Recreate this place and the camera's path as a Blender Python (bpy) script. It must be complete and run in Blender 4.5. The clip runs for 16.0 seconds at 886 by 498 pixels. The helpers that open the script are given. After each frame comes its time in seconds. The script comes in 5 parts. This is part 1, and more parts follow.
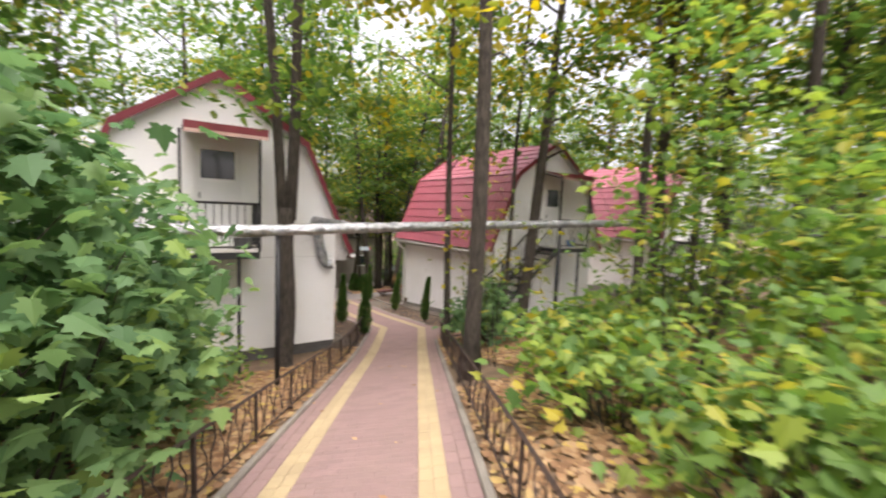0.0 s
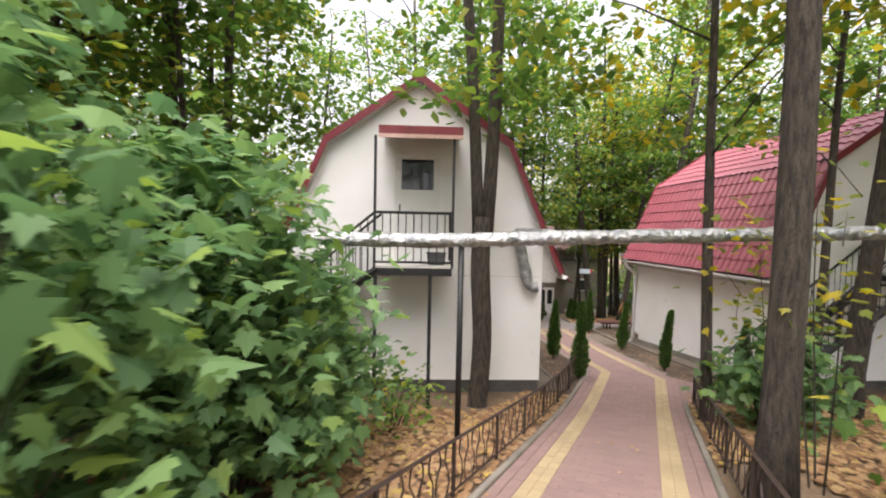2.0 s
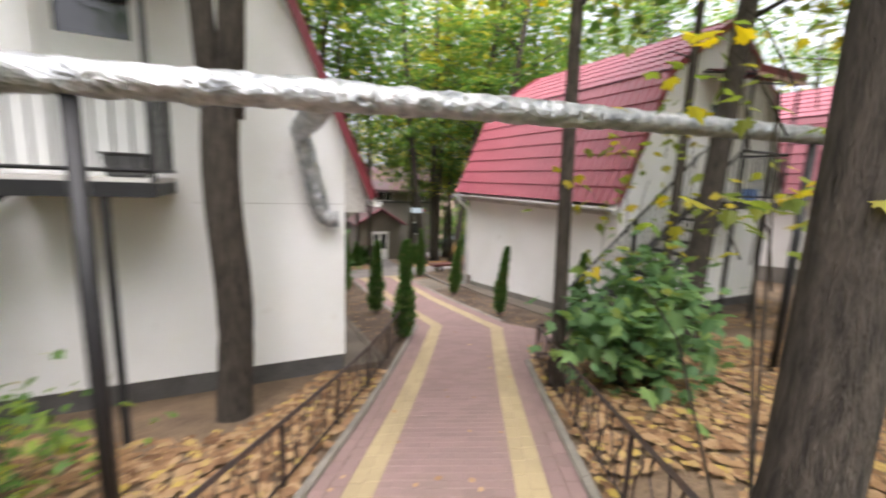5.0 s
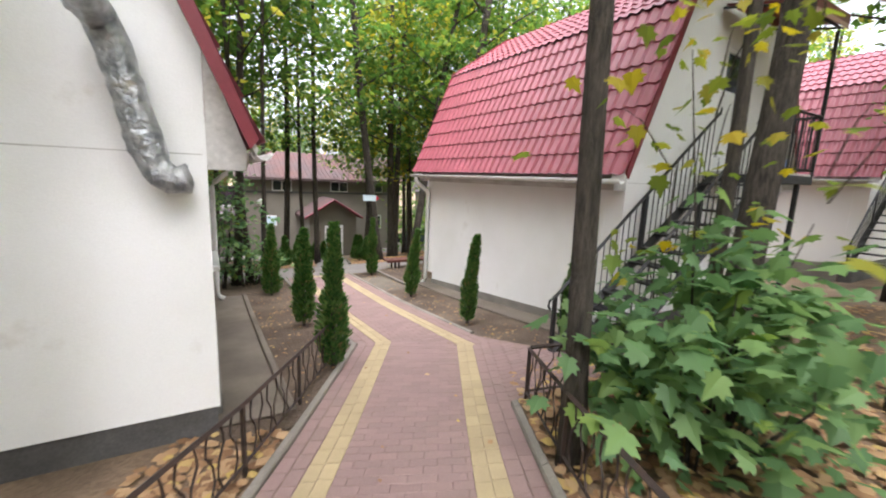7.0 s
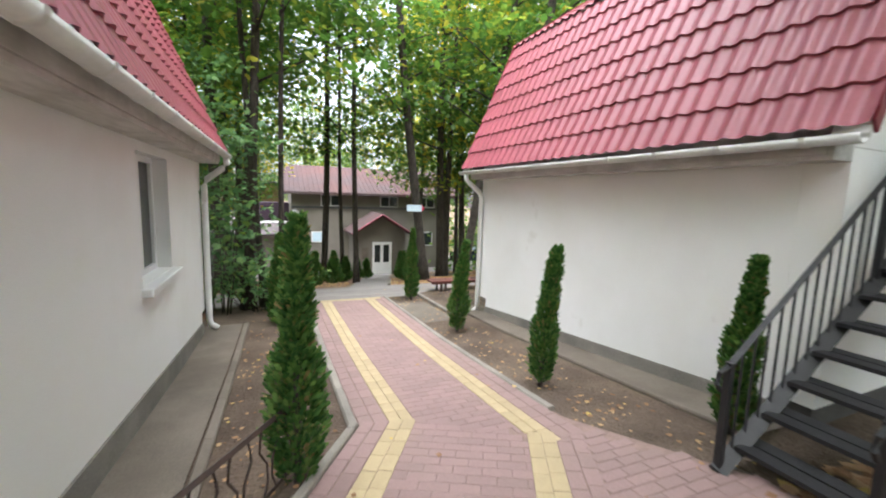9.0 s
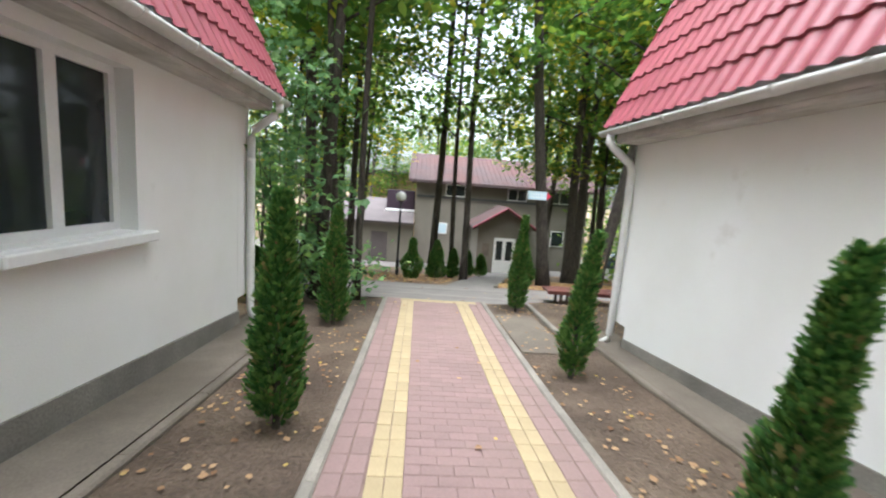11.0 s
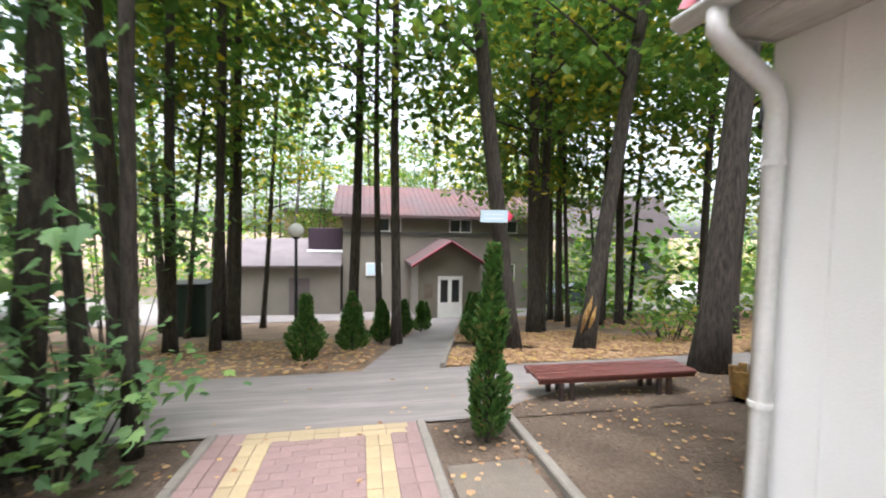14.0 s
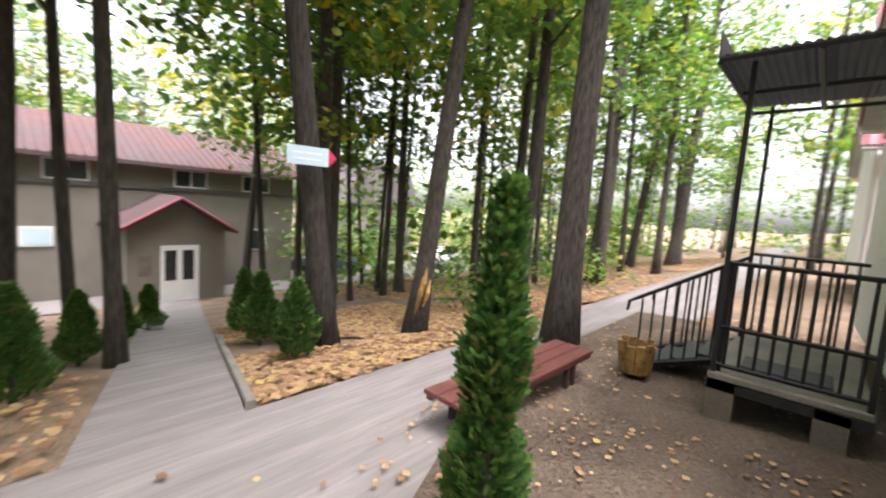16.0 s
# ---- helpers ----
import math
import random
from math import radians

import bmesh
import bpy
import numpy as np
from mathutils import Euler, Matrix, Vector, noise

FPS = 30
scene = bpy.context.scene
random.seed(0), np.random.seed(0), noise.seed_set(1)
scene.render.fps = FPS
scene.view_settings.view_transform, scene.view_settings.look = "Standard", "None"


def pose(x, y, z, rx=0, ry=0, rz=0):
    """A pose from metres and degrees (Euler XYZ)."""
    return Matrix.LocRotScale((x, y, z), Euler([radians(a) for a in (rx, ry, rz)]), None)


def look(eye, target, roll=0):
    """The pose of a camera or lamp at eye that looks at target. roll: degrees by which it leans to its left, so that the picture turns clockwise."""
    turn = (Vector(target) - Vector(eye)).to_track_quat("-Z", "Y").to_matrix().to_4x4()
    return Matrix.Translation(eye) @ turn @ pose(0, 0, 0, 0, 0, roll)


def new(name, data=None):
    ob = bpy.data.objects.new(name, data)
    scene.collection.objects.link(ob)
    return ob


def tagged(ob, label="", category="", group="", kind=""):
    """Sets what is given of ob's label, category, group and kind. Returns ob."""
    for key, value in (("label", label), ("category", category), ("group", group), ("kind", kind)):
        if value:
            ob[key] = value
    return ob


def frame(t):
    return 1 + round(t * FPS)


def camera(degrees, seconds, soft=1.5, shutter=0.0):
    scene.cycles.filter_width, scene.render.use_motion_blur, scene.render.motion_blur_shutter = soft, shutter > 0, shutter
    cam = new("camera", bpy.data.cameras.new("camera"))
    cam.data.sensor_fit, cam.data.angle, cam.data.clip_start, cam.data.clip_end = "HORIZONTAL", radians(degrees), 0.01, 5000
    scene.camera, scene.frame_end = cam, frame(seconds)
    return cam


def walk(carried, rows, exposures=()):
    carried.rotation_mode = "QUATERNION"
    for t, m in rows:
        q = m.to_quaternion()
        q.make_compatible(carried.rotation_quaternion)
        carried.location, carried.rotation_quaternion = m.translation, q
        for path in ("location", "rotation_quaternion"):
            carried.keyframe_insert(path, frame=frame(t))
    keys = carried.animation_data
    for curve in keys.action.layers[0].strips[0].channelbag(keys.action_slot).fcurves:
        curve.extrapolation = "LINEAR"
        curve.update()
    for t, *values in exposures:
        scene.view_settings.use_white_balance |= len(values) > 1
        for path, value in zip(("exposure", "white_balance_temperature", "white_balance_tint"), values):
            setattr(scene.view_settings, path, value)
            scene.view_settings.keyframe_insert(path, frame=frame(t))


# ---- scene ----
cam = camera(94.4, 16.0, soft=2.0, shutter=0.5)
METRES, EYE, TILT, LEAN, TURN = 18.0, 1.6, 0.0, 0.0, -33.0
ROWS = [
    (0.0, 0.0, 0.0, 0.0, 0.21, -5.0, -2.38),
    (0.5, -0.005, 0.029, -0.0036, 10.96, -4.83, -1.6),
    (1.0, -0.0087, 0.056, -0.006, 20.26, -3.78, -1.43),
    (1.5, -0.0112, 0.0835, -0.01, 26.99, -3.39, -1.44),
    (2.0, -0.012, 0.1099, -0.0144, 30.54, -2.67, -1.18),
    (2.5, -0.0142, 0.1346, -0.0188, 30.5, -1.25, -1.31),
    (3.0, -0.0184, 0.161, -0.0234, 31.81, 0.01, -1.27),
    (3.5, -0.0207, 0.1881, -0.0252, 31.32, 1.76, -0.68),
    (4.0, -0.0244, 0.2145, -0.0303, 29.97, -0.76, 0.26),
    (4.5, -0.0289, 0.2411, -0.0384, 24.83, -7.67, -0.3),
    (5.0, -0.0311, 0.2681, -0.0454, 8.53, -9.34, -2.06),
    (5.2, -0.032, 0.2789, -0.0482, 3.12, -8.25, -1.96),
    (7.3, -0.0363, 0.4044, -0.0742, 3.63, -9.75, -2.29),
    (7.5, -0.0375, 0.4178, -0.0766, 5.94, -9.22, -1.78),
    (8.0, -0.0405, 0.4514, -0.0827, 8.04, -8.81, -1.48),
    (8.5, -0.0421, 0.4852, -0.0885, 9.59, -7.97, -1.3),
    (9.0, -0.0445, 0.5151, -0.0937, 11.14, -7.21, -1.7),
    (9.5, -0.0474, 0.5445, -0.0978, 14.4, -6.41, -2.61),
    (10.0, -0.0505, 0.5766, -0.1045, 19.35, -6.96, -3.96),
    (10.2, -0.0517, 0.5894, -0.1072, 21.02, -7.16, -4.6),
    (12.3, -0.0735, 0.7354, -0.1208, 40.22, -9.2, -0.9),
    (12.5, -0.0764, 0.7478, -0.1212, 38.85, -7.53, -1.32),
    (13.0, -0.0904, 0.7789, -0.1222, 32.03, -3.65, -1.49),
    (13.5, -0.1089, 0.8046, -0.1234, 25.22, -2.01, -0.87),
    (14.0, -0.1322, 0.8315, -0.1274, 21.77, -2.8, -0.98),
    (14.5, -0.1537, 0.8564, -0.1317, 16.78, -4.23, -1.61),
    (15.0, -0.1719, 0.884, -0.1359, 7.57, -5.27, -2.26),
    (15.5, -0.1893, 0.9127, -0.1388, -2.44, -6.25, -3.0),
    (16.0, -0.2126, 0.936, -0.1406, -14.1, -5.94, -3.86),
]
walk(cam, [(t, pose(0, 0, EYE, TILT, LEAN, TURN) @ pose(METRES * x, METRES * y, METRES * z, 90 + pitch, roll, yaw)) for t, x, y, z, yaw, pitch, roll in ROWS],
     exposures=[(0.0, 1.6, 6750, 20), (4.0, 1.75, 6500, 18), (7.3, 2.1, 6200, 15), (10.2, 2.2, 5950, 9), (12.5, 2.05, 5900, 10), (14.0, 2.3, 6000, 15), (16.0, 2.38, 6300, 20)])

# ---- sky and sun: a bright overcast day ----
world = bpy.data.worlds.new("overcast_sky")
scene.world = world
world.use_nodes = True
wn, wl = world.node_tree.nodes, world.node_tree.links
sky = wn.new("ShaderNodeTexSky")
sky.sky_type, sky.sun_disc = "NISHITA", False
sky.sun_elevation, sky.sun_rotation = radians(68), radians(200)
sky.air_density, sky.dust_density = 1.0, 4.0
grey = wn.new("ShaderNodeHueSaturation")
grey.inputs["Saturation"].default_value = 0.25
wl.new(sky.outputs[0], grey.inputs["Color"])
wl.new(grey.outputs[0], wn["Background"].inputs["Color"])
wn["Background"].inputs["Strength"].default_value = 0.15
sun_data = bpy.data.lights.new("sun", "SUN")
sun_data.energy, sun_data.angle, sun_data.color = 2.7, radians(80), (1.0, 0.985, 0.97)
sun_ob = new("sun", sun_data)
sun_ob.matrix_world = look((0, 0, 30), (30 * math.sin(radians(20)) * 0.4, 30 * math.cos(radians(20)) * 0.4, 0))


# ---- materials ----
def mat(name, base, rough=0.7, var=0.25, scale=6.0, fine=60.0, bump=0.15, metal=0.0, tint=None, streak=None, object_random=0.0, island=0.0, spec=0.4, dist=0.02):
    """A procedural surface: base colour varied at two scales, with fine relief."""
    m = bpy.data.materials.new(name)
    m.use_nodes = True
    n, l = m.node_tree.nodes, m.node_tree.links
    bsdf = n["Principled BSDF"]
    bsdf.inputs["Roughness"].default_value = rough
    bsdf.inputs["Metallic"].default_value = metal
    bsdf.inputs["Specular IOR Level"].default_value = spec
    tc = n.new("ShaderNodeTexCoord")
    mp = n.new("ShaderNodeMapping")
    l.new(tc.outputs["Object"], mp.inputs["Vector"])
    if streak:
        mp.inputs["Scale"].default_value = streak
    n1, n2 = n.new("ShaderNodeTexNoise"), n.new("ShaderNodeTexNoise")
    n1.inputs["Scale"].default_value, n2.inputs["Scale"].default_value = scale, fine
    n1.inputs["Detail"].default_value, n2.inputs["Detail"].default_value = 5, 6
    l.new(mp.outputs[0], n1.inputs["Vector"])
    l.new(mp.outputs[0], n2.inputs["Vector"])
    dark = tuple(c * (1 - var) for c in base) if tint is None else tint
    r1 = n.new("ShaderNodeValToRGB")
    r1.color_ramp.elements[0].position, r1.color_ramp.elements[1].position = 0.32, 0.68
    r1.color_ramp.elements[0].color, r1.color_ramp.elements[1].color = (*dark, 1), (*base, 1)
    l.new(n1.outputs["Fac"], r1.inputs["Fac"])
    ov = n.new("ShaderNodeMix")
    ov.data_type, ov.blend_type = "RGBA", "MULTIPLY"
    ov.inputs["Factor"].default_value = 1.0
    r2 = n.new("ShaderNodeMapRange")
    r2.inputs["From Min"].default_value, r2.inputs["From Max"].default_value = 0.3, 0.7
    r2.inputs["To Min"].default_value, r2.inputs["To Max"].default_value = 1 - var * 0.6, 1 + var * 0.3
    l.new(n2.outputs["Fac"], r2.inputs["Value"])
    l.new(r1.outputs["Color"], ov.inputs["A"])
    l.new(r2.outputs[0], ov.inputs["B"])
    out = ov.outputs["Result"]
    if object_random or island:
        hs = n.new("ShaderNodeHueSaturation")
        src = n.new("ShaderNodeNewGeometry").outputs["Random Per Island"] if island else n.new("ShaderNodeObjectInfo").outputs["Random"]
        k = island or object_random
        mr = n.new("ShaderNodeMapRange")
        mr.inputs["To Min"].default_value, mr.inputs["To Max"].default_value = 1 - k, 1 + k
        l.new(src, mr.inputs["Value"])
        l.new(mr.outputs[0], hs.inputs["Value"])
        l.new(out, hs.inputs["Color"])
        out = hs.outputs[0]
    l.new(out, bsdf.inputs["Base Color"])
    if bump:
        bp = n.new("ShaderNodeBump")
        bp.inputs["Strength"].default_value, bp.inputs["Distance"].default_value = bump, dist
        l.new(n2.outputs["Fac"], bp.inputs["Height"])
        l.new(bp.outputs[0], bsdf.inputs["Normal"])
    return m


def leaf_mat(name, ramp, through_light=0.35, rough=0.5):
    """Leaves: each takes a colour along the ramp, and lets light through."""
    m = bpy.data.materials.new(name)
    m.use_nodes = True
    n, l = m.node_tree.nodes, m.node_tree.links
    n.remove(n["Principled BSDF"])
    geo = n.new("ShaderNodeNewGeometry")
    r = n.new("ShaderNodeValToRGB")
    while len(r.color_ramp.elements) < len(ramp):
        r.color_ramp.elements.new(0.5)
    for e, (p, c) in zip(r.color_ramp.elements, ramp):
        e.position, e.color = p, (*c, 1)
    l.new(geo.outputs["Random Per Island"], r.inputs["Fac"])
    d, t, g, a, b = n.new("ShaderNodeBsdfDiffuse"), n.new("ShaderNodeBsdfTranslucent"), n.new("ShaderNodeBsdfGlossy"), n.new("ShaderNodeMixShader"), n.new("ShaderNodeMixShader")
    g.inputs["Roughness"].default_value = rough
    g.inputs["Color"].default_value = (0.3, 0.34, 0.3, 1)
    br = n.new("ShaderNodeHueSaturation")
    br.inputs["Value"].default_value, br.inputs["Saturation"].default_value = 1.9, 1.1
    l.new(r.outputs[0], d.inputs["Color"])
    l.new(r.outputs[0], br.inputs["Color"])
    l.new(br.outputs[0], t.inputs["Color"])
    a.inputs[0].default_value = through_light
    l.new(d.outputs[0], a.inputs[1])
    l.new(t.outputs[0], a.inputs[2])
    b.inputs[0].default_value = 0.05
    l.new(a.outputs[0], b.inputs[1])
    l.new(g.outputs[0], b.inputs[2])
    l.new(b.outputs[0], n["Material Output"].inputs["Surface"])
    return m


M_WALL = mat("white_render", (0.85, 0.85, 0.845), 0.85, 0.07, 1.1, 90, 0.14, tint=(0.78, 0.775, 0.755))


def stained(m, colour, scale, low, high, strength):
    """Adds patches of old damp stains over a surface."""
    n, l = m.node_tree.nodes, m.node_tree.links
    bsdf = n["Principled BSDF"]
    src = bsdf.inputs["Base Color"].links[0].from_socket
    tc, nz, mr, mx = n.new("ShaderNodeTexCoord"), n.new("ShaderNodeTexNoise"), n.new("ShaderNodeMapRange"), n.new("ShaderNodeMix")
    nz.inputs["Scale"].default_value, nz.inputs["Detail"].default_value, nz.inputs["Roughness"].default_value = scale, 8, 0.62
    l.new(tc.outputs["Object"], nz.inputs["Vector"])
    mr.inputs["From Min"].default_value, mr.inputs["From Max"].default_value, mr.inputs["To Max"].default_value = low, high, strength
    l.new(nz.outputs["Fac"], mr.inputs["Value"])
    mx.data_type, mx.blend_type = "RGBA", "MIX"
    l.new(mr.outputs[0], mx.inputs["Factor"])
    l.new(src, mx.inputs["A"])
    mx.inputs["B"].default_value = (*colour, 1)
    l.new(mx.outputs["Result"], bsdf.inputs["Base Color"])


stained(M_WALL, (0.66, 0.59, 0.47), 0.55, 0.53, 0.78, 0.4)
stained(M_WALL, (0.50, 0.46, 0.40), 2.3, 0.64, 0.78, 0.45)
M_PLINTH = mat("dark_plinth_paint", (0.11, 0.105, 0.10), 0.8, 0.35, 3, 50, 0.3)
M_PLINTH2 = mat("grey_plinth_render", (0.27, 0.25, 0.22), 0.9, 0.35, 2, 50, 0.4)
M_ROOF = mat("red_metal_roof", (0.30, 0.075, 0.098), 0.42, 0.14, 1.5, 40, 0.03, spec=0.5)
M_TRIM = mat("red_metal_verge", (0.20, 0.028, 0.04), 0.4, 0.15, 2, 40, 0.03)
M_GUTTER = mat("white_gutter_metal", (0.72, 0.71, 0.69), 0.45, 0.12, 3, 40, 0.05)
M_SOFFIT = mat("aged_white_soffit", (0.62, 0.60, 0.57), 0.8, 0.2, 4, 60, 0.15, streak=(6, 1, 6))
M_BLACK = mat("black_iron", (0.022, 0.022, 0.024), 0.5, 0.3, 9, 80, 0.15)
M_RUST = mat("rusty_brown_iron", (0.035, 0.026, 0.024), 0.6, 0.35, 9, 80, 0.2, tint=(0.05, 0.028, 0.02))
M_PVC = mat("white_window_plastic", (0.78, 0.78, 0.77), 0.35, 0.06, 3, 40, 0.0)
M_PANE = mat("dark_window_glass", (0.03, 0.038, 0.042), 0.06, 0.3, 1.2, 4, 0.0, spec=0.6)
M_RED = mat("red_paver", (0.265, 0.178, 0.165), 0.85, 0.16, 1.1, 60, 0.25, object_random=0.08)
M_REDJ = mat("red_paver_sheet", (0.265, 0.178, 0.165), 0.85, 0.16, 1.1, 60, 0.25, island=0.07)
M_YEL = mat("yellow_paver", (0.40, 0.315, 0.185), 0.85, 0.14, 1.4, 60, 0.25, object_random=0.07)
M_YELJ = mat("yellow_paver_row", (0.40, 0.315, 0.185), 0.85, 0.14, 1.4, 60, 0.25, island=0.06)
M_JOINT = mat("sandy_joint", (0.25, 0.17, 0.145), 0.95, 0.3, 8, 70, 0.3)
M_KERB = mat("concrete_kerb", (0.26, 0.235, 0.20), 0.9, 0.3, 2.5, 70, 0.3, object_random=0.08)
M_CONC = mat("old_concrete", (0.20, 0.168, 0.135), 0.9, 0.3, 1.5, 60, 0.3)
M_ROAD = mat("grey_slab_road", (0.245, 0.22, 0.205), 0.9, 0.3, 1.2, 7, 0.5, streak=(0.35, 4.0, 1.0), tint=(0.18, 0.162, 0.15))
M_BARK = mat("grey_bark", (0.12, 0.10, 0.08), 0.95, 0.5, 9, 40, 0.9, streak=(3.5, 3.5, 0.6), tint=(0.04, 0.033, 0.027), dist=0.06)
M_BARKD = mat("dark_bark", (0.085, 0.07, 0.055), 0.95, 0.5, 9, 40, 0.9, streak=(3.5, 3.5, 0.6), tint=(0.03, 0.025, 0.02), dist=0.04)
M_FOIL = mat("crumpled_foil_wrap", (0.62, 0.63, 0.64), 0.34, 0.3, 9, 17, 1.0, metal=0.85, tint=(0.27, 0.29, 0.31), dist=0.05)
M_BENCH = mat("red_brown_bench_paint", (0.15, 0.05, 0.04), 0.4, 0.3, 5, 60, 0.2, streak=(1, 8, 8))
M_STUMPW = mat("yellow_brown_wood", (0.42, 0.25, 0.07), 0.7, 0.5, 8, 40, 0.5, tint=(0.13, 0.07, 0.025))
M_FARWALL = mat("grey_brick_facade", (0.20, 0.182, 0.152), 0.9, 0.15, 1.2, 30, 0.2)
M_FARROOF = mat("faded_tile_roof", (0.105, 0.06, 0.055), 0.9, 0.3, 0.5, 9, 0.3, tint=(0.08, 0.064, 0.064), spec=0.1)
M_GREYROOF = mat("grey_sheet_roof", (0.12, 0.10, 0.10), 0.8, 0.25, 1, 20, 0.2)
stained(M_RED, (0.17, 0.125, 0.105), 1.1, 0.48, 0.75, 0.6)
stained(M_REDJ, (0.17, 0.125, 0.105), 1.1, 0.48, 0.75, 0.6)
stained(M_YELJ, (0.24, 0.19, 0.12), 1.3, 0.5, 0.75, 0.5)
stained(M_CONC, (0.10, 0.08, 0.06), 1.6, 0.45, 0.7, 0.6)
stained(M_SOFFIT, (0.30, 0.28, 0.255), 2.2, 0.46, 0.72, 0.7)
M_LAMP = mat("white_lamp_globe", (0.82, 0.82, 0.80), 0.25, 0.05, 3, 30, 0.0)
M_SIGN = mat("pale_blue_sign", (0.52, 0.66, 0.74), 0.4, 0.06, 4, 40, 0.0)
M_SIGNR = mat("red_arrow_tip", (0.62, 0.05, 0.10), 0.4, 0.1, 4, 40, 0.0)
M_CANOPY = mat("dark_corrugated_sheet", (0.075, 0.08, 0.085), 0.5, 0.25, 3, 40, 0.1)
M_TRED = mat("translucent_red_awning", (0.22, 0.04, 0.05), 0.35, 0.2, 3, 40, 0.05)
M_PALE = mat("pale_awning_edge", (0.62, 0.42, 0.36), 0.5, 0.2, 6, 40, 0.05)
M_CARW = mat("white_car_paint", (0.8, 0.8, 0.8), 0.2, 0.04, 2, 30, 0.0)
M_CARD = mat("dark_car_paint", (0.05, 0.07, 0.08), 0.2, 0.1, 2, 30, 0.0)
M_TYRE = mat("black_rubber", (0.02, 0.02, 0.02), 0.8, 0.2, 6, 40, 0.1)
M_BLUE = mat("blue_plastic", (0.16, 0.26, 0.55), 0.45, 0.1, 5, 40, 0.0)
M_GREY = mat("dark_grey_mat", (0.10, 0.10, 0.10), 0.9, 0.3, 5, 60, 0.3)
M_HEDGE = mat("ochre_wall", (0.30, 0.21, 0.11), 0.8, 0.2, 1, 20, 0.1)
M_MAROON = mat("dark_maroon_boards", (0.035, 0.018, 0.03), 0.7, 0.3, 3, 30, 0.2, streak=(8, 8, 1))
L_MAPLE = leaf_mat("maple_leaves", [(0, (0.075, 0.15, 0.065)), (0.45, (0.115, 0.205, 0.085)), (0.88, (0.16, 0.26, 0.095)), (1, (0.22, 0.31, 0.07))])
L_RIGHT = leaf_mat("light_maple_leaves", [(0, (0.075, 0.15, 0.04)), (0.5, (0.135, 0.225, 0.052)), (0.85, (0.23, 0.30, 0.055)), (1, (0.38, 0.31, 0.05))], 0.42)
L_CROWN = leaf_mat("woodland_leaves", [(0, (0.05, 0.10, 0.025)), (0.5, (0.08, 0.15, 0.035)), (0.85, (0.14, 0.20, 0.04)), (1, (0.28, 0.26, 0.05))], 0.5)
L_CROWNY = leaf_mat("yellowing_leaves", [(0, (0.10, 0.15, 0.03)), (0.5, (0.19, 0.22, 0.04)), (1, (0.42, 0.32, 0.04))], 0.5)
L_THUJA = leaf_mat("thuja_sprays", [(0, (0.03, 0.08, 0.022)), (0.5, (0.065, 0.14, 0.035)), (0.9, (0.12, 0.20, 0.05)), (1, (0.19, 0.14, 0.06))], 0.2)
L_LITTER = leaf_mat("fallen_leaves", [(0, (0.17, 0.095, 0.055)), (0.4, (0.31, 0.185, 0.10)), (0.85, (0.42, 0.285, 0.165)), (1, (0.45, 0.33, 0.09))], 0.15)


def ground_mat():
    """Bare trodden earth between the houses, brown leaf mould elsewhere."""
    m = mat("woodland_earth", (0.26, 0.18, 0.115), 0.95, 0.4, 1.6, 26, 0.9, tint=(0.15, 0.105, 0.07), dist=0.04)
    return m


M_EARTH = ground_mat()
M_DIRT = mat("bare_trodden_dirt", (0.165, 0.12, 0.085), 0.95, 0.45, 1.6, 32, 1.0, tint=(0.085, 0.06, 0.043), dist=0.05)


# ---- small building helpers ----
def mesh_ob(name, bm, material, smooth=False):
    me = bpy.data.meshes.new(name)
    bm.normal_update()
    bm.to_mesh(me)
    bm.free()
    me.materials.append(material)
    if smooth:
        me.polygons.foreach_set("use_smooth", [True] * len(me.polygons))
    return new(name, me)


def part(name, bm, material, parent, label="", smooth=False):
    ob = mesh_ob(name, bm, material, smooth)
    ob.parent = parent
    if label:
        ob["label"] = label
    return ob


def thing(name, place, label, category, group="", kind="", rz=0):
    ob = new(name)
    ob.empty_display_size = 0.1
    ob.matrix_basis = pose(*place, 0, 0, rz)
    return tagged(ob, label, category, group, kind)


def box(bm, x0, y0, z0, x1, y1, z1, bevel=0.0):
    r = bmesh.ops.create_cube(bm, size=1.0, matrix=Matrix.Translation(((x0 + x1) / 2, (y0 + y1) / 2, (z0 + z1) / 2)) @ Matrix.Diagonal((abs(x1 - x0), abs(y1 - y0), abs(z1 - z0), 1)))
    if bevel:
        es = {e for v in r["verts"] for e in v.link_edges}
        bmesh.ops.bevel(bm, geom=list(es), offset=bevel, segments=1, affect="EDGES")
    return bm


def boxes(*args, bevel=0.0):
    bm = bmesh.new()
    for a in args:
        box(bm, *a, bevel=bevel)
    return bm


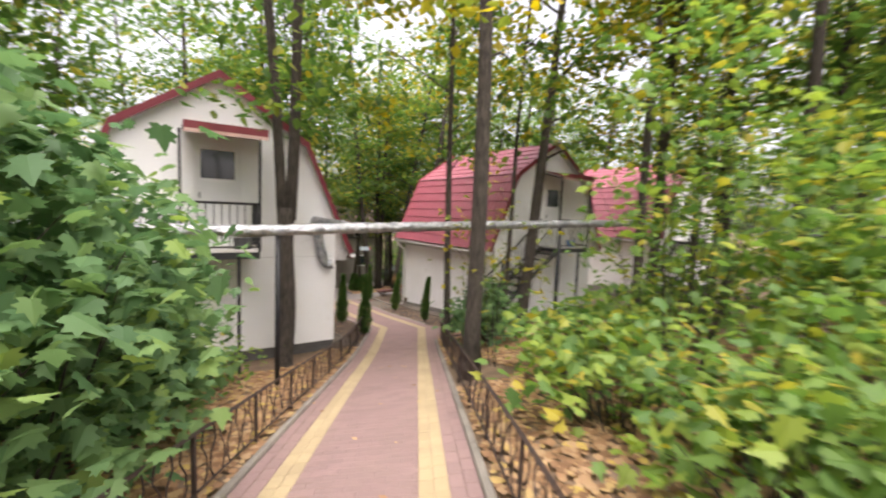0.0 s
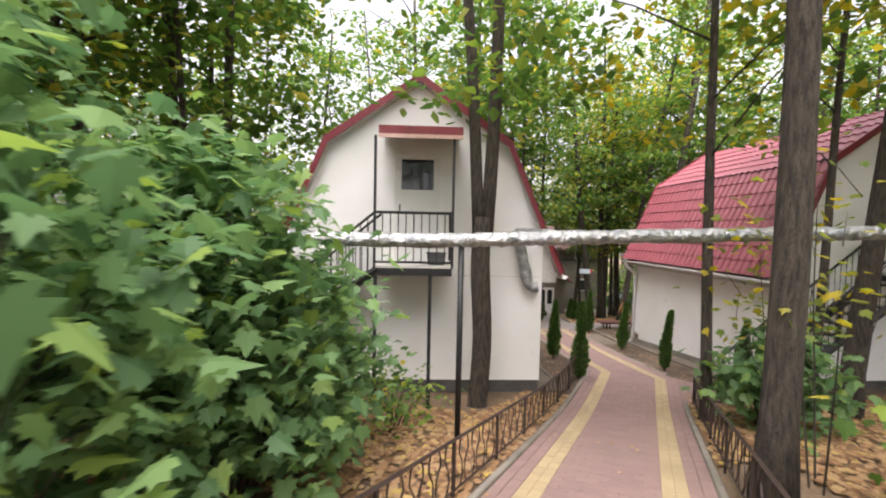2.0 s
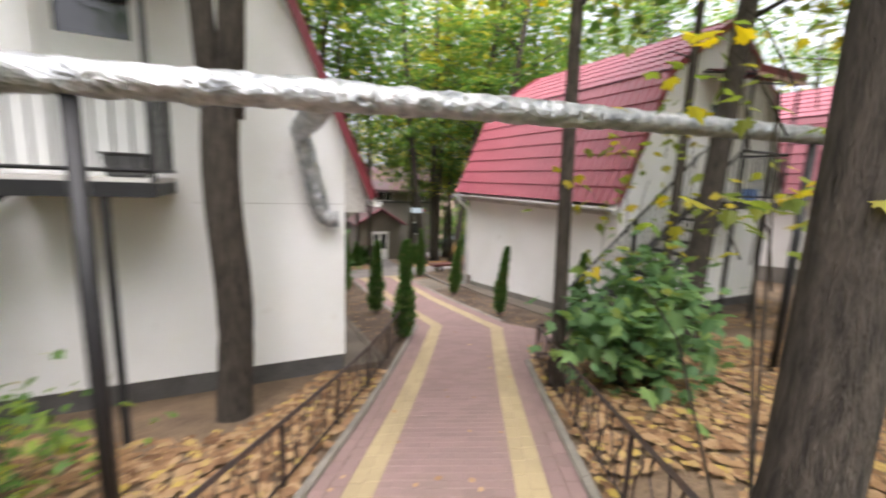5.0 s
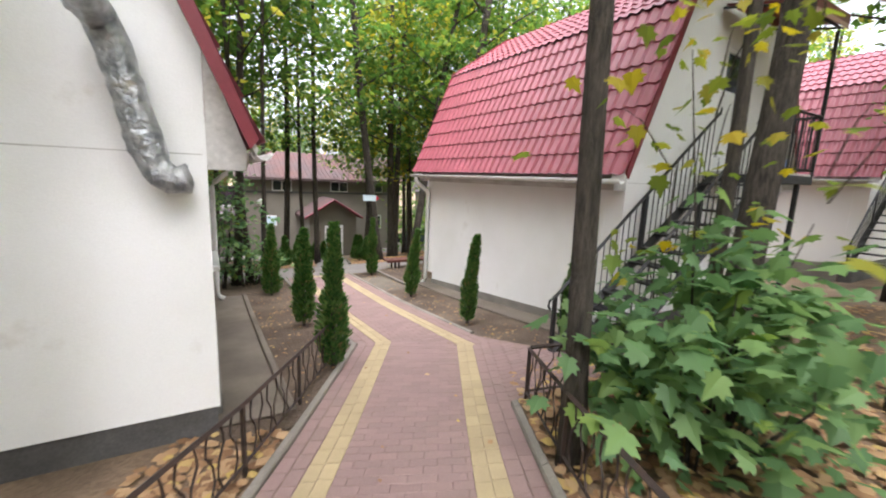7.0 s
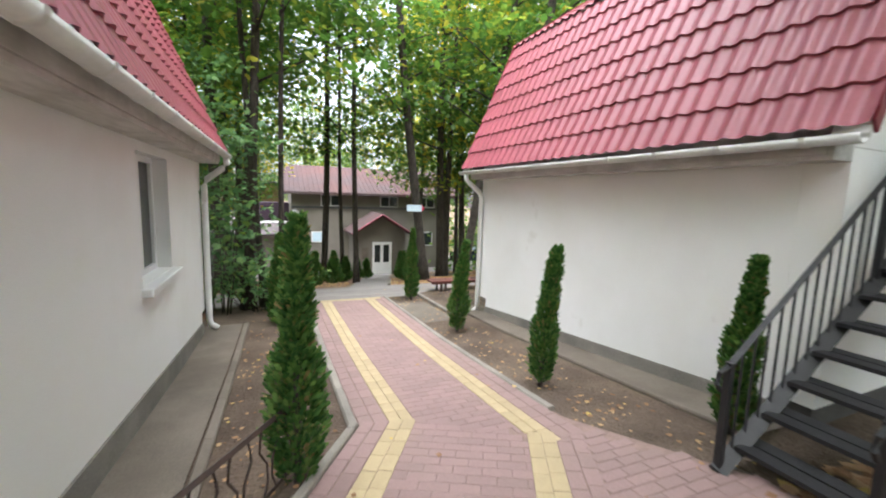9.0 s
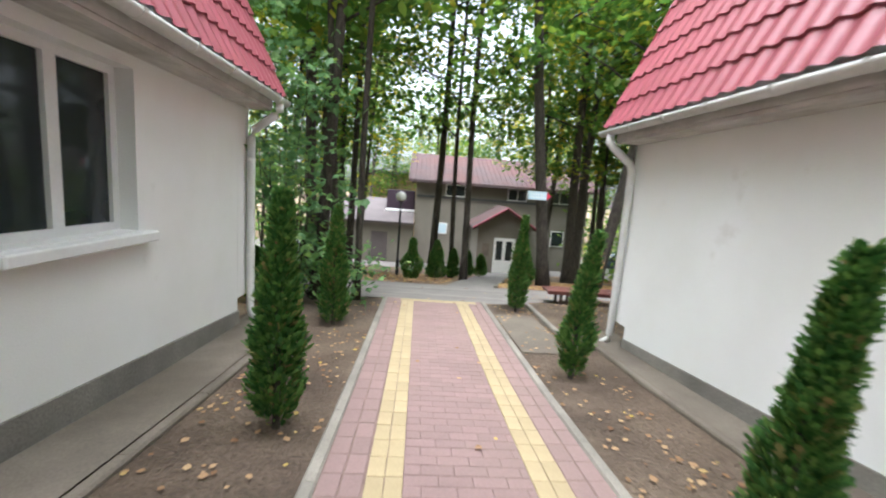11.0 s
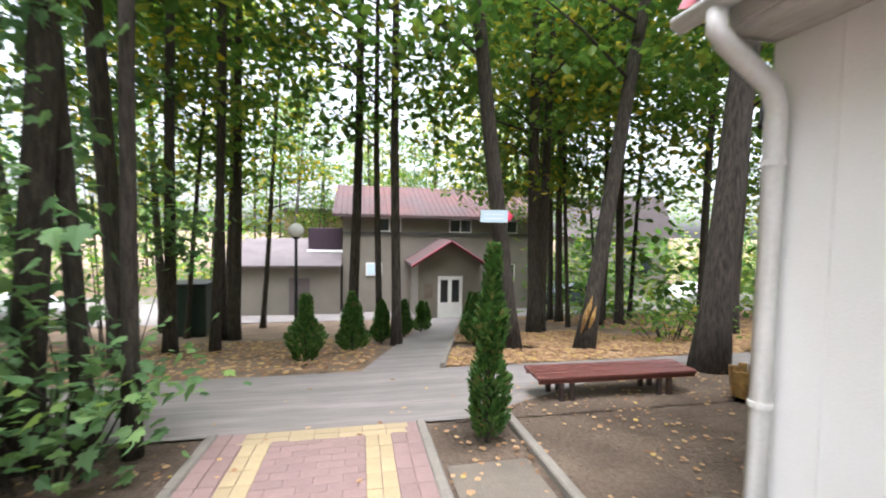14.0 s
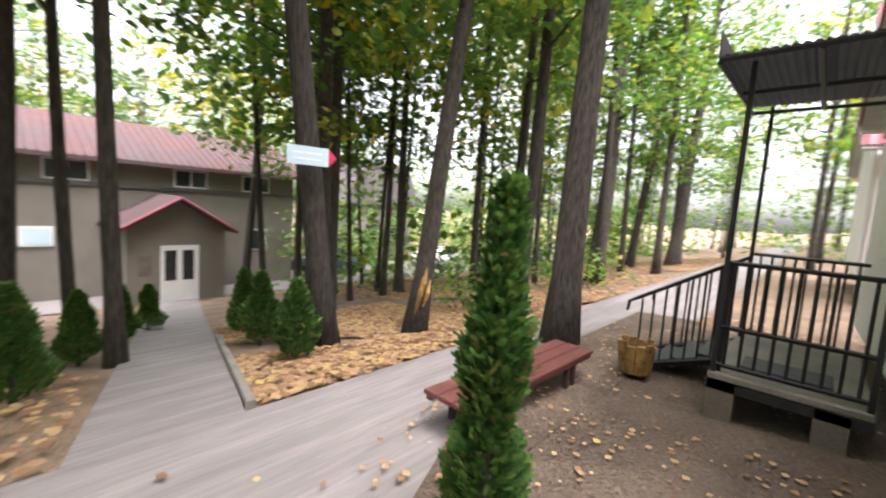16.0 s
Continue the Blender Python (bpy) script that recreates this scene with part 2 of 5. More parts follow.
def tube(bm, pts, radii, sides=8, caps=True):
    """A tube through points; radii one or one for each."""
    pts = [Vector(p) for p in pts]
    if not isinstance(radii, (list, tuple)):
        radii = [radii] * len(pts)
    rings, ref = [], Vector((0.31, 0.17, 0.93))
    for i, p in enumerate(pts):
        d = (pts[min(i + 1, len(pts) - 1)] - pts[max(i - 1, 0)]).normalized()
        a = d.cross(ref if abs(d.dot(ref.normalized())) < 0.93 else Vector((1, 0.1, 0))).normalized()
        b = d.cross(a)
        rings.append([bm.verts.new(p + radii[i] * (math.cos(2 * math.pi * k / sides) * a + math.sin(2 * math.pi * k / sides) * b)) for k in range(sides)])
    for r, s in zip(rings, rings[1:]):
        for k in range(sides):
            bm.faces.new((r[k], r[(k + 1) % sides], s[(k + 1) % sides], s[k]))
    if caps:
        bm.faces.new(rings[0][::-1])
        bm.faces.new(rings[-1])
    return bm


def bar(p, q, w):
    """A square bar of width w from p to q."""
    return tube(bmesh.new(), [p, q], w * 0.7071, 4)


def prism(bm, poly, z0, z1, axis="z"):
    """Extrudes a 2D outline (counter-clockwise) along an axis."""
    put = {"z": lambda a, b, c: (a, b, c), "y": lambda a, b, c: (a, c, b), "x": lambda a, b, c: (c, a, b)}[axis]
    lo = [bm.verts.new(put(a, b, z0)) for a, b in poly]
    hi = [bm.verts.new(put(a, b, z1)) for a, b in poly]
    k = len(poly)
    for i in range(k):
        bm.faces.new((lo[i], lo[(i + 1) % k], hi[(i + 1) % k], hi[i]))
    bm.faces.new(lo[::-1])
    bm.faces.new(hi)
    return bm


def fast_mesh(name, verts, faces, material):
    me = bpy.data.meshes.new(name)
    me.from_pydata(verts, [], faces)
    me.materials.append(material)
    return me


PROFILE = [(-60, 4.0), (-6, 0.75), (0, 0.02), (1.78, -0.27), (4.35, -0.80), (8.2, -1.66), (9.2, -1.83), (11.46, -2.06), (13.85, -2.28), (17.45, -2.49), (19.3, -2.60), (33, -5.0), (40, -5.5), (600, -9.0)]
PY, PZ = [p[0] for p in PROFILE], [p[1] for p in PROFILE]


def ground_z(y):
    """Height of the slope: it falls along +y and is level across."""
    return float(np.interp(y, PY, PZ) * 0.6 + (np.interp(y - 0.7, PY, PZ) + np.interp(y + 0.7, PY, PZ)) * 0.2)


# the path: a straight flight of slope, then a bend along the houses
DX, DY = 0.494, 0.8695


def slope_point(n, y):
    """The point at height y of the plan on the line n metres right of the first eye along the sloping path."""
    return ((n + DX * y) / DY, y)


# ---- ground ----
def ground():
    ys = sorted(set([-300, -150, -80, -50] + list(np.arange(-30, 45, 0.5)) + [50, 60, 80, 120, 200, 400, 600]))
    xs = sorted(set([-400, -200, -100, -60] + list(np.arange(-40, 55, 1.0)) + [60, 80, 150, 300, 500]))
    verts = []
    for y in ys:
        for x in xs:
            rough = 0.0 if (x > 20 or abs(x) > 60) else 0.02 * noise.noise((x * 0.9, y * 0.9, 0))
            verts.append((x, y, ground_z(y) + rough - 0.02))
    w = len(xs)
    faces = [(j * w + i, j * w + i + 1, (j + 1) * w + i + 1, (j + 1) * w + i) for j in range(len(ys) - 1) for i in range(w - 1)]
    ob = new("ground", fast_mesh("ground", verts, faces, M_EARTH))
    tagged(ob, "sloping brown woodland soil with leaf mould", "ground", kind="structure")


def draped(name, outline, lift, material, label, category, step=0.5, kind="structure", thick=0.0):
    """A sheet that follows the slope between left(y) and right(y)."""
    y0, y1, left, right = outline
    ys = list(np.arange(y0, y1, step)) + [y1]
    verts = []
    for y in ys:
        z = ground_z(y) + lift
        verts += [(left(y), y, z), (right(y), y, z)]
    faces = [(2 * i, 2 * i + 1, 2 * i + 3, 2 * i + 2) for i in range(len(ys) - 1)]
    ob = new(name, fast_mesh(name, verts, faces, material))
    return tagged(ob, label, category, kind=kind)


ground()
N_L, N_YL0, N_YL1, N_YR0, N_YR1, N_R = -1.34, -1.10, -0.88, 0.06, 0.28, 0.50
X_L, X_YL0, X_YL1, X_YR0, X_YR1, X_R = 4.98, 5.24, 5.45, 6.20, 6.42, 6.66
P_END = 17.52


def edge(n, x):
    """One line of the path: n along the slope, then x along the houses."""
    return lambda y: max(-99.0, min((n + DX * y) / DY, x)) if y < 14 else x


draped("dirt_yard", (9.6, 17.5, lambda y: 3.1, lambda y: 13.0), 0.006, M_DIRT, "bare trodden dirt with scattered leaves between the houses", "ground", 0.25)
path = draped("path", (-8, P_END, edge(N_L, X_L), edge(N_R, X_R)), 0.025, M_JOINT, "narrow sloping path of pinkish red pavers with yellow bands", "path", 0.2)
draped("road", (P_END + 0.0, 19.3, lambda y: -60.0, lambda y: 80.0), 0.016, M_ROAD, "grey stamped concrete service road crossing below the path", "road", 0.3)
draped("walkway", (19.25, 33.2, lambda y: 6.15 + (y - 19.25) * 0.245, lambda y: 7.2 + (y - 19.25) * 0.27), 0.02, M_ROAD, "grey paved walk leading down to the far door", "pavement", 0.4)
draped("apron_left", (9.9, 15.9, lambda y: 3.2, lambda y: 3.78), 0.03, M_CONC, "worn concrete apron strip along the house wall", "pavement", 0.4)
draped("apron_right", (10.1, 16.0, lambda y: 7.9, lambda y: 8.42), 0.03, M_CONC, "worn concrete apron strip along the house wall", "pavement", 0.4)
draped("slab_patch", (14.9, 16.7, lambda y: 6.78, lambda y: 7.40), 0.022, M_CONC, "square grey concrete slab set in dirt", "pavement", 0.4)
draped("landing", (8.95, 11.1, lambda y: edge(N_R, X_R)(y), lambda y: 7.3 if y < 9.7 else max(edge(N_R, X_R)(y) + 0.02, 7.3 - (y - 9.7) * 0.48)), 0.024, M_JOINT, "paved landing of red bricks before the stair", "pavement", 0.2)
draped("dirt_verge", (17.45, 18.4, lambda y: 7.0 + (y - 17.45) * 2.2, lambda y: 13.5), 0.022, M_DIRT, "trodden dirt under the bench reaching onto the road", "ground", 0.1)
draped("forecourt_far", (33, 44, lambda y: -12.0, lambda y: 60.0), 0.02, M_ROAD, "pale grey yard beyond the trees", "pavement", 1.0)


def kerbs(name, line, y0, y1, side, length=1.0, label="weathered grey concrete kerb stones", high=0.07, material=M_KERB):
    root = thing(name, (0, 0, 0), label, "kerb", kind="structure")
    y = y0
    while y < y1 - 0.05:
        ya, yb = y + 0.006, min(y + length * 0.87, y1)
        bm = bmesh.new()
        ring = []
        for yy in (ya, yb):
            x, z = line(yy), ground_z(yy)
            ring.append([bm.verts.new(v) for v in ((x, yy, z - 0.1), (x + side * 0.085, yy, z - 0.1), (x + side * 0.085, yy, z + high - 0.015), (x + side * 0.07, yy, z + high), (x + side * 0.012, yy, z + high), (x, yy, z + high - 0.015))])
        for k in range(6):
            bm.faces.new((ring[0][k], ring[0][(k + 1) % 6], ring[1][(k + 1) % 6], ring[1][k]))
        bm.faces.new(ring[0][::-1])
        bm.faces.new(ring[1])
        bmesh.ops.recalc_face_normals(bm, faces=bm.faces)
        part("kerb_stone", bm, material, root)
        y = yb
    return root


kerbs("path_kerb_left", edge(N_L, X_L), -6.0, 11.48, -1)
kerbs("path_kerb_left_level", edge(N_L, X_L), 11.49, P_END, -1, high=0.045)
kerbs("path_kerb_right", edge(N_R, X_R), -6.0, 8.9, 1)
kerbs("path_kerb_right_level", edge(N_R, X_R), 11.15, P_END, 1, high=0.045)
kerbs("apron_kerb", lambda y: 3.80, 9.95, 15.9, 1, label="low worn concrete edging sunk in the soil", high=0.045, material=M_CONC)
kerbs("apron_edge", lambda y: 7.80, 10.3, 15.9, 1, label="low worn concrete edging sunk in the soil", high=0.045, material=M_CONC)
kerbs("bed_kerb", lambda y: 7.42 + 0.02 * (y - 14.0), 14.9, 17.5, 1)
kerbs("road_kerb_far", lambda y: 7.22 + (y - 19.3) * 0.27, 19.35, 23.0, 1)


def pavers():
    """Bricks of 200 x 100 mm in running bond; the yellow bands two bricks wide."""
    rng = random.Random(5)

    def brick_mesh(name, lx, ly, material):
        bm = bmesh.new()
        box(bm, -lx / 2, -ly / 2, -0.02, lx / 2, ly / 2, 0.022)
        top = [f for f in bm.faces if f.normal.z > 0.9]
        r = bmesh.ops.inset_region(bm, faces=top, thickness=0.006)
        bmesh.ops.translate(bm, vec=(0, 0, 0.004), verts=list({v for f in top for v in f.verts}))
        me = bpy.data.meshes.new(name)
        bm.to_mesh(me)
        bm.free()
        me.materials.append(material)
        return me

    yl = brick_mesh("yellow_brick", 0.102, 0.197, M_YEL)
    rd = brick_mesh("red_brick", 0.197, 0.097, M_RED)
    bd = brick_mesh("border_brick", 0.115, 0.197, M_RED)
    sheets = {"red": ([], []), "yellow": ([], [])}

    def joined(kind, cx, cy, lx, ly, ang=0.0):
        v, f = sheets[kind]
        b, lift, c, s = len(v), 0.034 + rng.uniform(-0.0015, 0.0015), math.cos(ang), math.sin(ang)
        for k, (h, inset) in enumerate(((-0.004, 0.0), (0.0, 0.004))):
            for sx, sy in ((-1, -1), (1, -1), (1, 1), (-1, 1)):
                a, d = sx * (lx / 2 - inset), sy * (ly / 2 - inset)
                x, y = cx + a * c - d * s, cy + a * s + d * c
                v.append((x, y, ground_z(y) + lift + h))
        f.append((b + 4, b + 5, b + 6, b + 7))
        for k in range(4):
            f.append((b + k, b + (k + 1) % 4, b + 4 + (k + 1) % 4, b + 4 + k))

    def piece(name, me, x, y):
        ob = new(name, me)
        ob.parent = path
        tilt = math.degrees(math.atan2(ground_z(y + 0.1) - ground_z(y - 0.1), 0.2))
        ob.matrix_basis = pose(x, y, ground_z(y) + 0.008 + rng.uniform(-0.0015, 0.0015), tilt, 0, rng.uniform(-0.6, 0.6))

    lanes = [(N_YL0 + 0.055, X_YL0 + 0.052, "yellow"), (N_YL1 - 0.055, X_YL0 + 0.158, "yellow"), (N_YR0 + 0.055, X_YR0 + 0.055, "yellow"), (N_YR1 - 0.055, X_YR0 + 0.162, "yellow"),
             (N_L + 0.06, X_L + 0.065, "red"), (N_L + 0.18, X_L + 0.19, "red"), (N_R - 0.165, X_R - 0.185, "red"), (N_R - 0.05, X_R - 0.06, "red")]
    ang = -math.atan2(DX, DY)
    for n, lane_x, kind in lanes:
        knee = (DY * lane_x - n) / DX
        y = P_END - (0.33 if kind == "yellow" else 0.11)
        while y > knee - 0.02:
            if kind == "yellow":
                piece("yellow_brick", yl, lane_x, y)
            elif y > 15.2:
                piece("red_brick", bd, lane_x, y)
            else:
                joined("red", lane_x, y, 0.115, 0.196)
            y -= 0.202
        s = (knee + n * DX) / DY - 0.04
        while s > -7.0:
            joined(kind, n * DY + s * DX, -n * DX + s * DY, 0.108, 0.197, ang)
            s -= 0.201
    seam = lambda x: 11.40 - (x - 5.45) * 0.8
    y, row = 10.6, 0
    while y < P_END - 0.24:
        x = X_YL1 - (0.1 if row % 2 else 0.0)
        while x < X_YR0:
            a, b = max(x, X_YL1), min(x + 0.2, X_YR0)
            if b - a > 0.03 and y > seam((a + b) / 2):
                if y > 16.2 and b - a > 0.19:
                    piece("red_brick", rd, (a + b) / 2, y)
                else:
                    joined("red", (a + b) / 2, y, b - a - 0.003, 0.097)
            x += 0.2
        y += 0.101
        row += 1
    x = X_L + 0.1
    while x < X_R - 0.05:
        for yy in (P_END - 0.18, P_END - 0.07):
            if X_YL0 - 0.1 < x < X_YR1 + 0.1:
                joined("yellow", x, yy, 0.196, 0.1)
        x += 0.2
    s, row = -7.0, 0
    while s < 14.5:
        n = N_YL1 - (0.1 if row % 2 else 0.0)
        while n < N_YR0:
            a, b = max(n, N_YL1), min(n + 0.2, N_YR0)
            m = (a + b) / 2
            px, py = m * DY + s * DX, -m * DX + s * DY
            if b - a > 0.03 and py < seam(px) + 0.05 and px < X_YR0 - 0.05:
                joined("red", px, py, b - a - 0.003, 0.098, ang)
            n += 0.2
        s += 0.1005
        row += 1
    # landing before the stair
    y = 9.0
    while y < 11.0:
        x = edge(N_R, X_R)(y) + 0.1
        while x < (7.22 if y < 9.7 else 7.22 - (y - 9.7) * 0.48):
            joined("red", x, y, 0.196, 0.096)
            x += 0.201
        y += 0.101
    for kind, m in (("red", M_REDJ), ("yellow", M_YELJ)):
        ob = new(kind + "_pavers", fast_mesh(kind + "_pavers", *sheets[kind], m))
        ob.parent = path
        tagged(ob, kind="stuff")




# ---- low iron fences beside the path ----
def fence(name, pts, label, height=0.52, bay=1.15):
    root = thing(name, (0, 0, 0), label, "fence")
    a, b = Vector(pts[0]), Vector(pts[1])
    total = (b - a).length
    bays = max(1, round(total / bay))
    at = lambda k: (lambda p: Vector((p.x, p.y, ground_z(p.y) + 0.02)))(a.lerp(b, k))
    up = lambda h: Vector((0, 0, h))
    for i in range(bays + 1):
        p = at(i / bays)
        part("post", bar(p - up(0.1), p + up(height), 0.026), M_RUST, root)
    for i in range(bays):
        p, q = at(i / bays), at((i + 1) / bays)
        part("top_rail", bar(p + up(height), q + up(height), 0.028), M_RUST, root)
        part("bottom_rail", bar(p + up(0.07), q + up(0.07), 0.018), M_RUST, root)
        for k in range(1, 8):
            m = p.lerp(q, k / 8)
            side = (q - p).normalized() * (0.055 if k % 2 else -0.055)
            bm = bmesh.new()
            tube(bm, [m + up(0.07), m + side * 0.9 + up(0.17), m + side * 0.7 + up(0.28), m - side * 0.55 + up(0.38), m - side * 0.4 + up(0.45), m + up(height)], 0.0075, 4, False)
            part("wavy_bar", bm, M_RUST, root)
    return root


fence("fence", [(*slope_point(N_L - 0.2, -4.5), 0), (*slope_point(N_L - 0.2, 11.0), 0)], "low black wrought-iron fence with wavy bars beside the path")
fence("fence", [(*slope_point(N_R + 0.17, -4.5), 0), (*slope_point(N_R + 0.17, 8.95), 0)], "low black wrought-iron fence with wavy bars beside the path")
fence("fence", [(*slope_point(N_R + 0.19, 8.97), 0), (6.75, 8.72, 0)], "short black wrought-iron fence closing the paved landing")


# ---- the white houses ----
HALF, EAVE_X, EAVE_Z, BREAK_X, BREAK_Z, APEX = 2.5, 2.84, 0.53, 1.75, 3.0, 4.2


def roof_slope(bm, x0, z0, x1, z1, y0, y1, pitch=0.19, course=0.345):
    """Pressed metal tiles: waves across, a step at each course. From the lower edge (x0, z0) to the upper."""
    length = math.hypot(x1 - x0, z1 - z0)
    ux, uz = (x1 - x0) / length, (z1 - z0) / length
    nx, nz = (-uz, ux) if (-uz * (1 if x0 > x1 else -1)) > 0 else (uz, -ux)
    if nz < 0:
        nx, nz = -nx, -nz
    cols = max(8, int((y1 - y0) / pitch) * 6)
    rows, d, i = [], 0.0, 0
    while d < length - 0.01:
        rows.append((d, 0.028))
        e = min(d + course, length)
        rows.append((e, 0.0))
        d = e
    vs = []
    for d, h in rows:
        line = []
        for j in range(cols + 1):
            y = y0 + (y1 - y0) * j / cols
            w = math.cos(2 * math.pi * (y - y0) / pitch)
            hh = h + 0.026 * (w if w > 0 else w * 0.45) + 0.012
            line.append(bm.verts.new((x0 + ux * d + nx * hh, y, z0 + uz * d + nz * hh)))
        vs.append(line)
    for r, s in zip(vs, vs[1:]):
        for j in range(cols):
            bm.faces.new((r[j], r[j + 1], s[j + 1], s[j]))
    for f in bm.faces:
        f.smooth = True
    for r in vs:
        for a, b in zip(r, r[1:]):
            bm.edges.get((a, b)).smooth = False
    bmesh.ops.recalc_face_normals(bm, faces=bm.faces)
    return bm


def roof_height(dx):
    dx = abs(dx)
    return EAVE_Z + (EAVE_X - dx) * (BREAK_Z - EAVE_Z) / (EAVE_X - BREAK_X) if dx > BREAK_X else BREAK_Z + (BREAK_X - dx) * (APEX - BREAK_Z) / BREAK_X


def gable(c, y0, y1, base, hole):
    """A gable wall between y0 and y1 with one opening through it (x0, x1, z0, z1)."""
    bm = bmesh.new()
    hx0, hx1, hz0, hz1 = hole
    cuts = sorted({-HALF, -BREAK_X, 0.0, BREAK_X, HALF, hx0 - c, hx1 - c})
    top = lambda d: min(roof_height(d) - 0.06, 9)
    for a, b in zip(cuts, cuts[1:]):
        if a >= hx0 - c - 1e-6 and b <= hx1 - c + 1e-6:
            prism(bm, [(c + a, base), (c + b, base), (c + b, hz0), (c + a, hz0)], y0, y1, "y")
            prism(bm, [(c + a, hz1), (c + b, hz1), (c + b, top(b)), (c + a, top(a))], y0, y1, "y")
        else:
            prism(bm, [(c + a, base), (c + b, base), (c + b, top(b)), (c + a, top(a))], y0, y1, "y")
    bmesh.ops.remove_doubles(bm, verts=bm.verts, dist=0.0005)
    bmesh.ops.recalc_face_normals(bm, faces=bm.faces)
    return bm


def stair_and_balcony(name, px0, px1, yf, yb, floor, run_to, foot, label):
    """A black steel balcony whose open stair runs down along the gable to run_to."""
    root = thing(name, ((px0 + px1) / 2, (yf + yb) / 2, 0), label, "outdoor stair")
    o = Vector(root.location)

    def add(part_name, bm, material=M_BLACK, text="", parent=None):
        bmesh.ops.translate(bm, vec=-o, verts=bm.verts)
        return part(part_name, bm, material, parent or root, text)
    add("platform_deck", boxes((px0, yf, floor - 0.03, px1, yb, floor + 0.015)), M_SOFFIT, "pale worn platform deck")
    for a in ((px0, yf - 0.02, floor - 0.15, px1, yf + 0.03, floor - 0.02), (px0, yb - 0.06, floor - 0.15, px1, yb - 0.01, floor - 0.02), (px1 - 0.05, yf, floor - 0.15, px1, yb - 0.07, floor - 0.03), (px0, yf, floor - 0.15, px0 + 0.05, yb - 0.07, floor - 0.03)):
        add("platform_beam", boxes(a))
    rail_h = 0.92
    for x in (px0, px1):
        add("canopy_post", boxes((x - 0.022, yf - 0.02, floor - 0.02, x + 0.022, yf + 0.024, floor + 2.2)))
    for x in (px0 + 0.02, px0 + (px1 - px0) * 0.72):
        add("support_post", boxes((x - 0.03, yf - 0.01, ground_z(yf) - 0.1, x + 0.03, yf + 0.05, floor - 0.14)))
    for z, w in ((floor + rail_h, 0.035), (floor + 0.08, 0.025)):
        add("handrail", bar((px0, yf, z), (px1, yf, z), w))
        add("handrail", bar((px1, yf, z), (px1, yb, z), w))
    n = int((px1 - px0) / 0.125)
    for k in range(1, n):
        x = px0 + (px1 - px0) * k / n
        add("baluster", bar((x, yf, floor + 0.08), (x, yf, floor + rail_h), 0.014))
    for k in range(1, 8):
        y = yf + (yb - yf) * k / 8
        add("baluster", bar((px1, y, floor + 0.08), (px1, y, floor + rail_h), 0.014))
    # the flight
    steps = max(3, round((floor - foot) / 0.19))
    for y in (yf + 0.02, yb - 0.12):
        add("stringer", tube(bmesh.new(), [(run_to, y, foot + 0.02), (px0 + 0.05, y, floor - 0.05)], 0.075, 4))
        z0, z1 = foot + 0.78, floor + rail_h
        add("handrail", bar((run_to, y, z0), (px0, y, z1), 0.036))
        add("newel", boxes((run_to - 0.022, y - 0.022, foot - 0.02, run_to + 0.022, y + 0.022, z0 + 0.02)))
        add("rail_scroll", tube(bmesh.new(), [(run_to, y, z0), (run_to - 0.09, y, z0 - 0.04), (run_to - 0.11, y, z0 - 0.11), (run_to - 0.07, y, z0 - 0.16)], 0.018, 6))
        mid = (run_to + px0) / 2
        add("newel", boxes((mid - 0.02, y - 0.02, (foot + floor) / 2, mid + 0.02, y + 0.02, (z0 + z1) / 2)))
        cnt = int((px0 - run_to) / 0.12)
        for k in range(1, cnt):
            t = k / cnt
            x = run_to + (px0 - run_to) * t
            add("baluster", bar((x, y, foot + (floor - foot) * t), (x, y, z0 + (z1 - z0) * t), 0.013))
    for k in range(1, steps):
        t = k / steps
        x, z = run_to + (px0 - run_to) * t, foot + (floor - foot) * t
        tread = add("tread", boxes((x - 0.13, yf + 0.04, z - 0.02, x - 0.012, yb - 0.14, z + 0.01), (x + 0.006, yf + 0.04, z - 0.02, x + 0.125, yb - 0.14, z + 0.01)))
    return root


def awning(x0, x1, yf, yb, z, red=True):
    root = thing("awning", ((x0 + x1) / 2, (yf + yb) / 2, z), "dark red sheet awning on a black frame over the upper door", "awning")
    o = Vector(root.location)
    bm = bmesh.new()
    cols, prev = 44, None
    for j in range(cols + 1):
        x = x0 + (x1 - x0) * j / cols
        w = 0.012 * math.sin(j * math.pi / 2)
        cur = [bm.verts.new((x - o.x, yf - 0.08 - o.y, w + 0.0)), bm.verts.new((x - o.x, yb - o.y, w + 0.26))]
        if prev:
            bm.faces.new((prev[0], cur[0], cur[1], prev[1]))
        prev = cur
    bmesh.ops.solidify(bm, geom=bm.faces[:], thickness=0.012)
    part("roof_sheet", bm, M_TRED, root)
    part("front_fascia", boxes((x0 - o.x, yf - 0.1 - o.y, -0.005, x1 - o.x, yf - 0.083 - o.y, 0.13)), M_TRED, root, "dark red front fascia")
    part("front_valance", boxes((x0 - o.x, yf - 0.1 - o.y, -0.07, x1 - o.x, yf - 0.085 - o.y, -0.007)), M_PALE, root, "pale scalloped edge strip")
    part("frame_rail", bar((x0 - o.x, yf - o.y, -0.03), (x1 - o.x, yf - o.y, -0.03), 0.035), M_BLACK, root)
    for x in (x0, x1):
        part("frame_rail", bar((x - o.x, yf - o.y, -0.03), (x - o.x, yb - o.y, 0.2), 0.03), M_BLACK, root)
    return root


